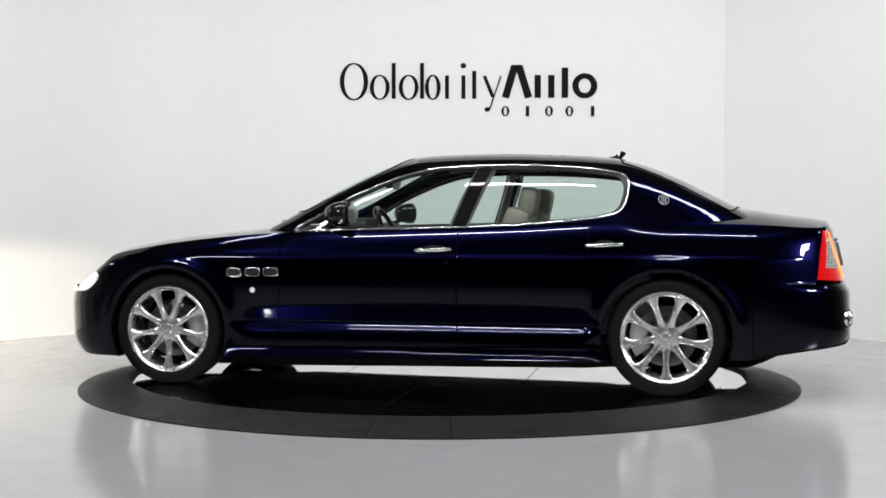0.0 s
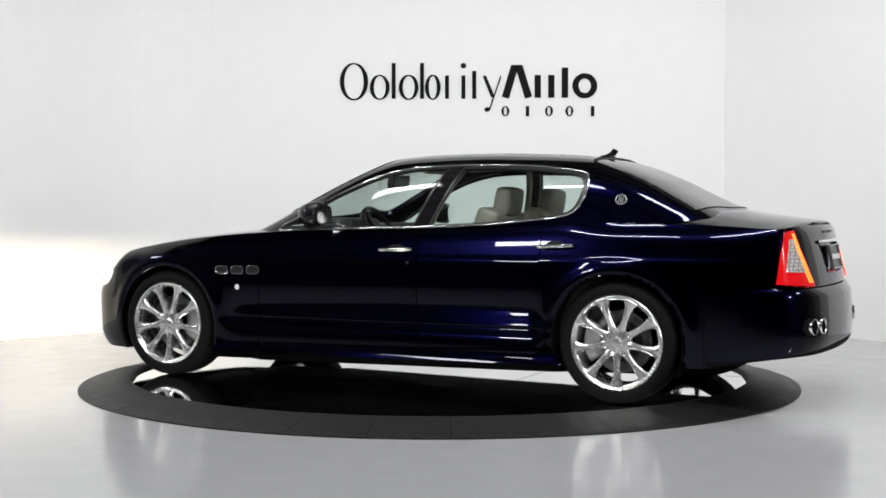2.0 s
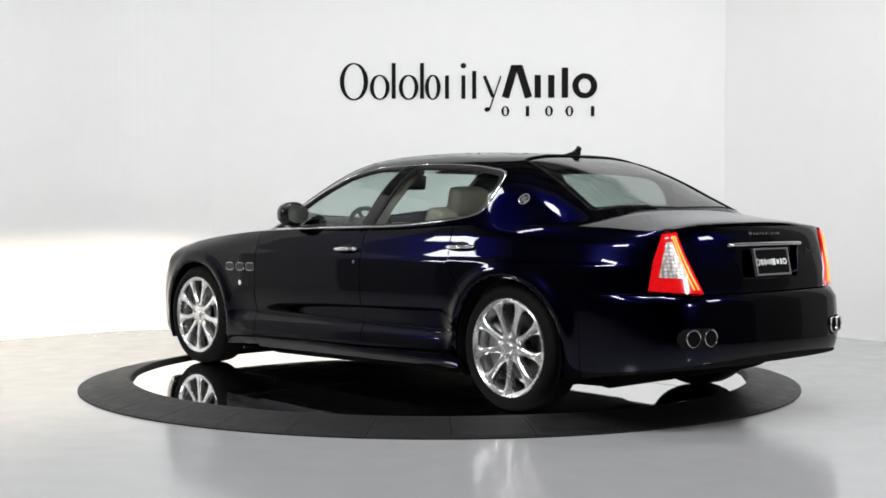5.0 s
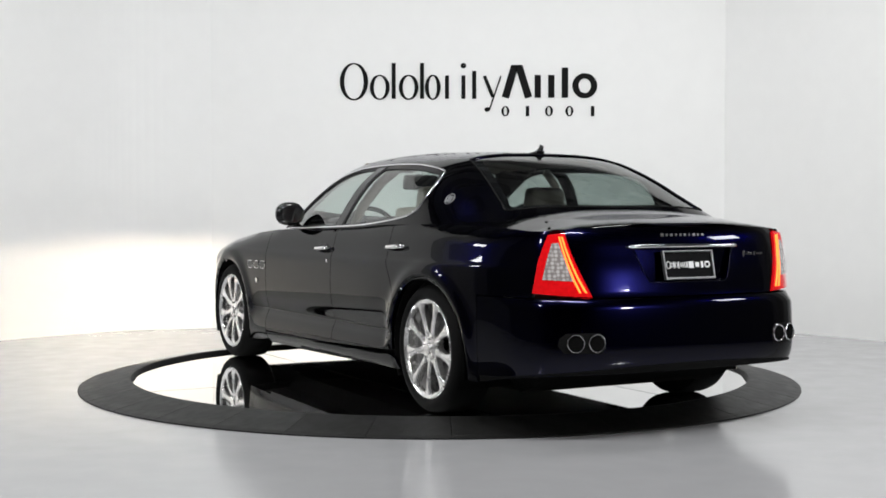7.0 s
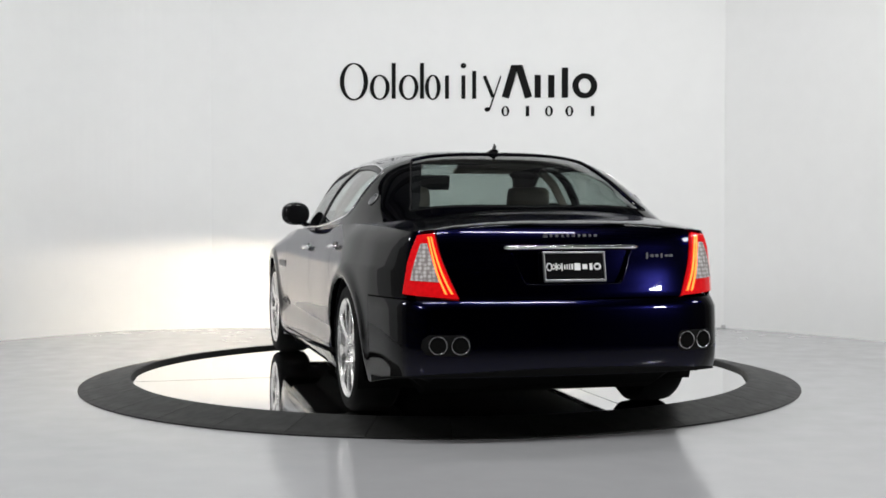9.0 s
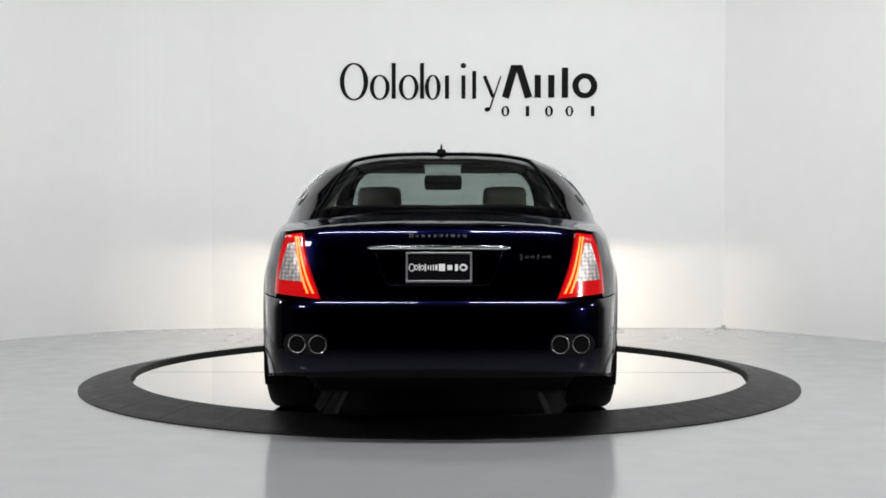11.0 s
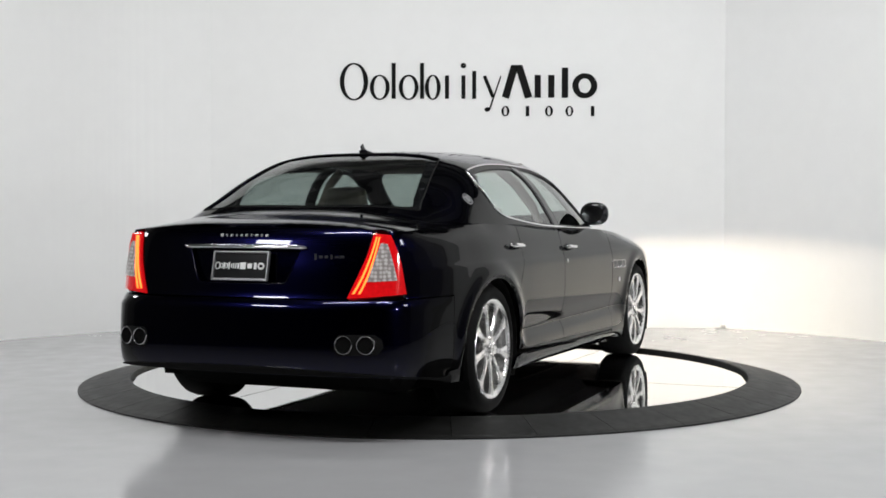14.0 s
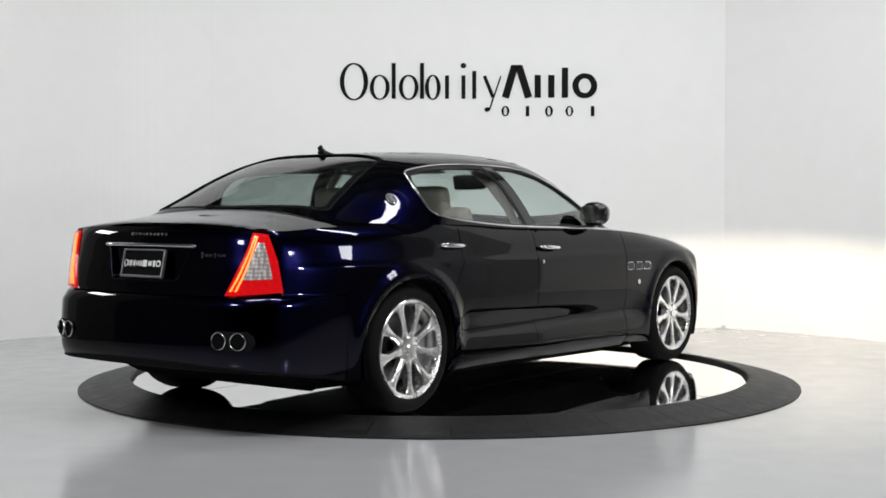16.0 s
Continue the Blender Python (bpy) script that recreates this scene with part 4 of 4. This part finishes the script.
# joints and the lower part of the rear bumper
low = [(s, float(BOTTOM(np.interp(min(s, 2 * S_MID - s), ARC, HALF[:, 0]))) + 0.002) for s in np.linspace(S_B + 0.01, 2 * S_MID - S_B - 0.01, 60)]
low = low + [(s, 0.335 - 0.045 * min(1.3, abs((s - S_MID) / 0.9)) ** 2) for s in np.linspace(2 * S_MID - S_B - 0.01, S_B + 0.01, 60)]
shell("bumper_skirt", [low], 0.035, lambda s, z: wrap(s, z, 0.004), UNDER, car, "dark lower edge of the rear bumper", 0.008)
# aerial fin
bm = bmesh.new()
rows = []
for x, z, w in ((-1.10, 1.420, 0.014), (-1.14, 1.428, 0.020), (-1.175, 1.436, 0.017), (-1.20, 1.450, 0.011), (-1.218, 1.470, 0.007)):
    rows.append([bm.verts.new(q) for q in ((x, w, z - 0.02), (x + 0.004, 0, z), (x, -w, z - 0.02), (x - 0.030, -w * 0.6, z - 0.02), (x - 0.018, 0, z - 0.006), (x - 0.030, w * 0.6, z - 0.02))])
for u, v in zip(rows, rows[1:]):
    for k in range(6):
        bm.faces.new((u[k], u[(k + 1) % 6], v[(k + 1) % 6], v[k]))
bm.faces.new(rows[0][::-1])
bm.faces.new(rows[-1])
box(bm, (0.13, 0.05, 0.018), (-1.16, 0, 1.418), Matrix.Rotation(0.12, 4, "Y"), bevel=0.006)
bmesh.ops.recalc_face_normals(bm, faces=bm.faces)
part("aerial", bm, GLOSSK, car, "black roof aerial fin")
# wipers at the foot of the windscreen
for y0, y1 in ((0.55, 0.05), (0.0, -0.5)):
    bm = bmesh.new()
    tube(bm, [(0.90, y0, float(G_TOP(0.93)) - 0.0), (0.90, (y0 + y1) / 2, float(G_TOP(0.92)) + 0.012), (0.87, y1, float(G_TOP(0.91)) + 0.004)], 0.008, 6)
    part("wiper", bm, TRIMK, car, "black windscreen wiper")
# grille
bm = bmesh.new()
for k in range(11):
    y = -0.3 + 0.06 * k
    p = wrap(np.array([abs(y) * (1 if y >= 0 else -1)]), np.array([0.45]), 0.004)[0]
    box(bm, (0.012, 0.012, 0.2 * math.sqrt(max(0.1, 1 - (y / 0.36) ** 2))), (p[0], y, 0.45), bevel=0.003)
part("grille", bm, CHROME, car, "chrome barred grille")

# ---- cabin ----
def cushion(size, at, ry=0.0, bevel=0.05):
    bm = bmesh.new()
    box(bm, size, at, Matrix.Rotation(radians(ry), 4, "Y"), bevel)
    bmesh.ops.subdivide_edges(bm, edges=bm.edges, cuts=1, use_grid_fill=True)
    bmesh.ops.smooth_vert(bm, verts=bm.verts, factor=0.5, use_axis_x=True, use_axis_y=True, use_axis_z=True)
    return bm


for side in (1, -1):
    y = 0.385 * side
    seat = part("front_seat", cushion((0.52, 0.50, 0.18), (-0.18, y, 0.50), 6, 0.06), LEATHER, car, "tan leather front seat", smooth=True)
    part("backrest", cushion((0.17, 0.50, 0.62), (-0.54, y, 0.80), -17, 0.06), LEATHER, seat, smooth=True)
    part("headrest", cushion((0.12, 0.27, 0.19), (-0.665, y, 1.135), -10, 0.05), LEATHER, seat, "tan leather headrest", smooth=True)
    for q in (0.06, -0.06):
        bm = bmesh.new()
        tube(bm, [(-0.64, y + q, 1.0), (-0.655, y + q, 1.09)], 0.007, 8)
        part("headrest_post", bm, CHROME, seat)
    # door linings and pillars
    bm = bmesh.new()
    rows = []
    for x in np.linspace(0.72, -1.45, 26):
        yy = float(G_WIDE(x)) - 0.05
        rows.append([bm.verts.new((x, side * a, z)) for a, z in ((yy - 0.05, 0.35), (yy, 0.62), (yy + 0.0, float(G_BELT(x)) - 0.03), (yy + 0.008, float(G_BELT(x)) - 0.025), (yy + 0.02, 0.6))])
    for u, v in zip(rows, rows[1:]):
        for k in range(4):
            f = (u[k], u[k + 1], v[k + 1], v[k])
            bm.faces.new(f)
    part("door_lining", bm, CABIN, car, "dark door lining", smooth=True)
    bm = bmesh.new()
    tube(bm, [(PILLAR(0.95), side * 0.80, 0.93), (PILLAR(1.1), side * 0.745, 1.1), (PILLAR(1.25), side * 0.645, 1.25), (PILLAR(1.34), side * 0.55, 1.335)], 0.03, 8, squash=(0.7, 1.0))
    part("pillar_lining", bm, CREAM, car, "cream pillar lining", smooth=True)
    part("rear_headrest", cushion((0.11, 0.26, 0.13), (-1.42, 0.36 * side, 0.965), -14, 0.045), LEATHER, car, "tan leather rear headrest", smooth=True)
bench = part("rear_seat", cushion((0.55, 1.36, 0.2), (-1.12, 0, 0.52), 5, 0.07), LEATHER, car, "tan leather rear bench", smooth=True)
part("backrest", cushion((0.18, 1.36, 0.55), (-1.40, 0, 0.76), -20, 0.06), LEATHER, bench, smooth=True)
bm = bmesh.new()
box(bm, (0.50, 1.34, 0.03), (-1.70, 0, 0.985), bevel=0.01)
part("parcel_shelf", bm, CABIN, car, "dark parcel shelf")
bm = bmesh.new()
box(bm, (3.0, 1.5, 0.04), (-0.4, 0, 0.30))
part("cabin_floor", bm, CABIN, car, "dark carpet")
dash = part("dashboard", cushion((0.50, 1.50, 0.32), (0.62, 0, 0.83), 4, 0.09), CABIN, car, "dark dashboard", smooth=True)
part("instrument_hood", cushion((0.26, 0.40, 0.10), (0.46, 0.385, 0.985), 0, 0.045), CABIN, dash, smooth=True)
bm = bmesh.new()
m = pose(0.24, 0.385, 0.93) @ Matrix.Rotation(radians(-64), 4, "Y")
tube(bm, [m @ Vector(q) for q in ring_loop(0.185, 0.185, 36)], 0.016, 8, closed=True)
for a in (20, 160, 270):
    tube(bm, [m @ Vector((0.03 * math.cos(radians(a)), 0.03 * math.sin(radians(a)), -0.02)), m @ Vector((0.18 * math.cos(radians(a)), 0.18 * math.sin(radians(a)), 0))], 0.015, 6)
wheel_ob = part("steering_wheel", bm, WOOD, car, "dark wood and leather steering wheel", smooth=True)
bm = bmesh.new()
box(bm, (0.05, 0.26, 0.105), (0.30, 0, 1.275), Matrix.Rotation(-0.2, 4, "Y"), 0.024)
tube(bm, [(0.32, 0, 1.30), (0.345, 0, 1.33)], 0.012, 8)
part("inside_mirror", bm, TRIMK, car, "black inside mirror")
for sgn in (1, -1):
    bm = bmesh.new()
    box(bm, (0.17, 0.42, 0.018), (0.10, 0.33 * sgn, 1.362), Matrix.Rotation(0.25, 4, "Y"), 0.007)
    part("sun_visor", bm, CREAM, car, "cream sun visor")
lining = [(x, 0.50) for x in np.linspace(0.02, -1.15, 24)] + [(x, 1.5) for x in np.linspace(-1.15, 0.02, 24)]
shell("headliner", [lining], 0.06, sunk(0.035), CREAM, car, "cream headliner", 0.004)

# ---- sign on the wall ----
FAR = BACK_Y - EYE[1]


def wall_x(u):
    return (u - 784) / 2315 * FAR + 0.0318


def wall_z(v):
    return EYE[2] + FAR * math.tan(math.atan((441 - v) / 2315) - 0.03)


sign = new("wall_sign")
tagged(sign, "black lettered company sign on a white wall", "sign")
sign.location = (wall_x(830), BACK_Y, wall_z(160))


def stroke(points, widths, name="sign_shape", closed=False):
    """A flat raised stroke on the wall; points in sheet units, widths of the stroke at each."""
    bm = bmesh.new()
    n = len(points)
    out, inn = [], []
    for i in range(n):
        a = Vector((*points[(i - 1) % n if closed or i else 0], 0))
        b = Vector((*points[(i + 1) % n if closed or i < n - 1 else n - 1], 0))
        t = (b - a).normalized()
        h = Vector((-t.y, t.x, 0)) * (widths[i] if isinstance(widths, (list, tuple)) else widths) * 0.5
        p = Vector((*points[i], 0))
        out.append(p + h)
        inn.append(p - h)
    def to_wall(q, depth):
        return Vector((wall_x(q.x), BACK_Y - depth, wall_z(q.y))) - sign.location
    v = [[bm.verts.new(to_wall(q, d)) for q, d in ((o, 0.012), (k, 0.012), (k, 0.0), (o, 0.0))] for o, k in zip(out, inn)]
    for i in range(n if closed else n - 1):
        p, q = v[i], v[(i + 1) % n]
        for k in range(4):
            bm.faces.new((p[k], p[(k + 1) % 4], q[(k + 1) % 4], q[k]))
    if not closed:
        bm.faces.new(v[0])
        bm.faces.new(v[-1][::-1])
    bmesh.ops.recalc_face_normals(bm, faces=bm.faces)
    return part(name, bm, INK, sign)


def oval(u0, u1, v0, v1, thin, thick, n=36):
    cx, cy, a, b = (u0 + u1) / 2, (v0 + v1) / 2, (u1 - u0) / 2, (v1 - v0) / 2
    ang = [2 * math.pi * k / n for k in range(n)]
    pts = [(cx + (a - thick / 2) * math.cos(t), cy + (b - thin / 2) * math.sin(t)) for t in ang]
    stroke(pts, [thin + (thick - thin) * abs(math.cos(t)) ** 1.5 for t in ang], closed=True)


def upright(u, v0, v1, w):
    stroke([(u, v0), (u, v1)], w)


oval(602, 652, 112, 178, 2.2, 8)
oval(655, 690, 133, 177, 2.0, 7)
upright(697, 112, 175, 7)
oval(706, 741, 133, 177, 2.0, 7)
upright(747, 112, 175, 7)
oval(752, 780, 133, 177, 2.0, 7)
upright(791, 134, 175, 7)
upright(820, 134, 175, 7)
oval(815, 825, 112, 121, 4, 4, 16)
upright(839, 126, 175, 7)
stroke([(857, 135), (872, 172)], 6)
stroke([(886, 135), (866, 194)], 2.5)
oval(857, 867, 190, 198, 4, 4, 16)
stroke([(894, 173), (910, 118), (918, 118), (935, 173)], [13, 13, 13, 13])
upright(951, 133, 173, 11)
upright(975, 133, 173, 11)
upright(999, 120, 173, 11)
oval(1012, 1056, 130, 174, 9, 11)
for u in (894, 933, 971, 1007, 1048):
    oval(u - 7, u + 7, 188, 206, 1.6, 4, 20) if u != 1048 and u != 933 else upright(u, 188, 206, 6)

# small socket at the foot of the wall
bm = bmesh.new()
box(bm, (0.04, 0.03, 0.035), (2.70, 3.69, 0.0175), bevel=0.006)
box(bm, (0.06, 0.02, 0.012), (2.66, 3.68, 0.006), bevel=0.003)
tagged(part("wall_socket", bm, CALIPER), "small grey metal socket at the foot of the wall", "socket")


def motions():
    turn = [(0.0, 11.23), (0.5, 14.68), (1.0, 18.22), (1.5, 21.8), (2.0, 25.46), (2.5, 29.2), (3.0, 32.98), (3.5, 36.66), (4.0, 40.27), (4.5, 43.86), (5.0, 47.42),
            (5.5, 50.97), (6.0, 54.53), (6.5, 58.05), (7.0, 61.51), (7.5, 65.0), (8.0, 68.54), (8.5, 72.16), (9.0, 75.84), (9.5, 79.54), (10.0, 83.2), (10.5, 86.86),
            (11.0, 90.55), (11.5, 94.26), (12.0, 98.02), (12.5, 101.75), (13.0, 105.42), (13.5, 109.07), (14.0, 112.75), (14.5, 116.28), (15.0, 119.64), (15.5, 123.12), (16.0, 126.7)]
    walk(car, [(t, pose(0, 0, DECK_Z, 0, 0, 180 - a) @ pose(0.017, -0.021, 0)) for t, a in turn])
    walk(deck, [(t, pose(0, 0, 0, 0, 0, 180 - a)) for t, a in turn])


motions()
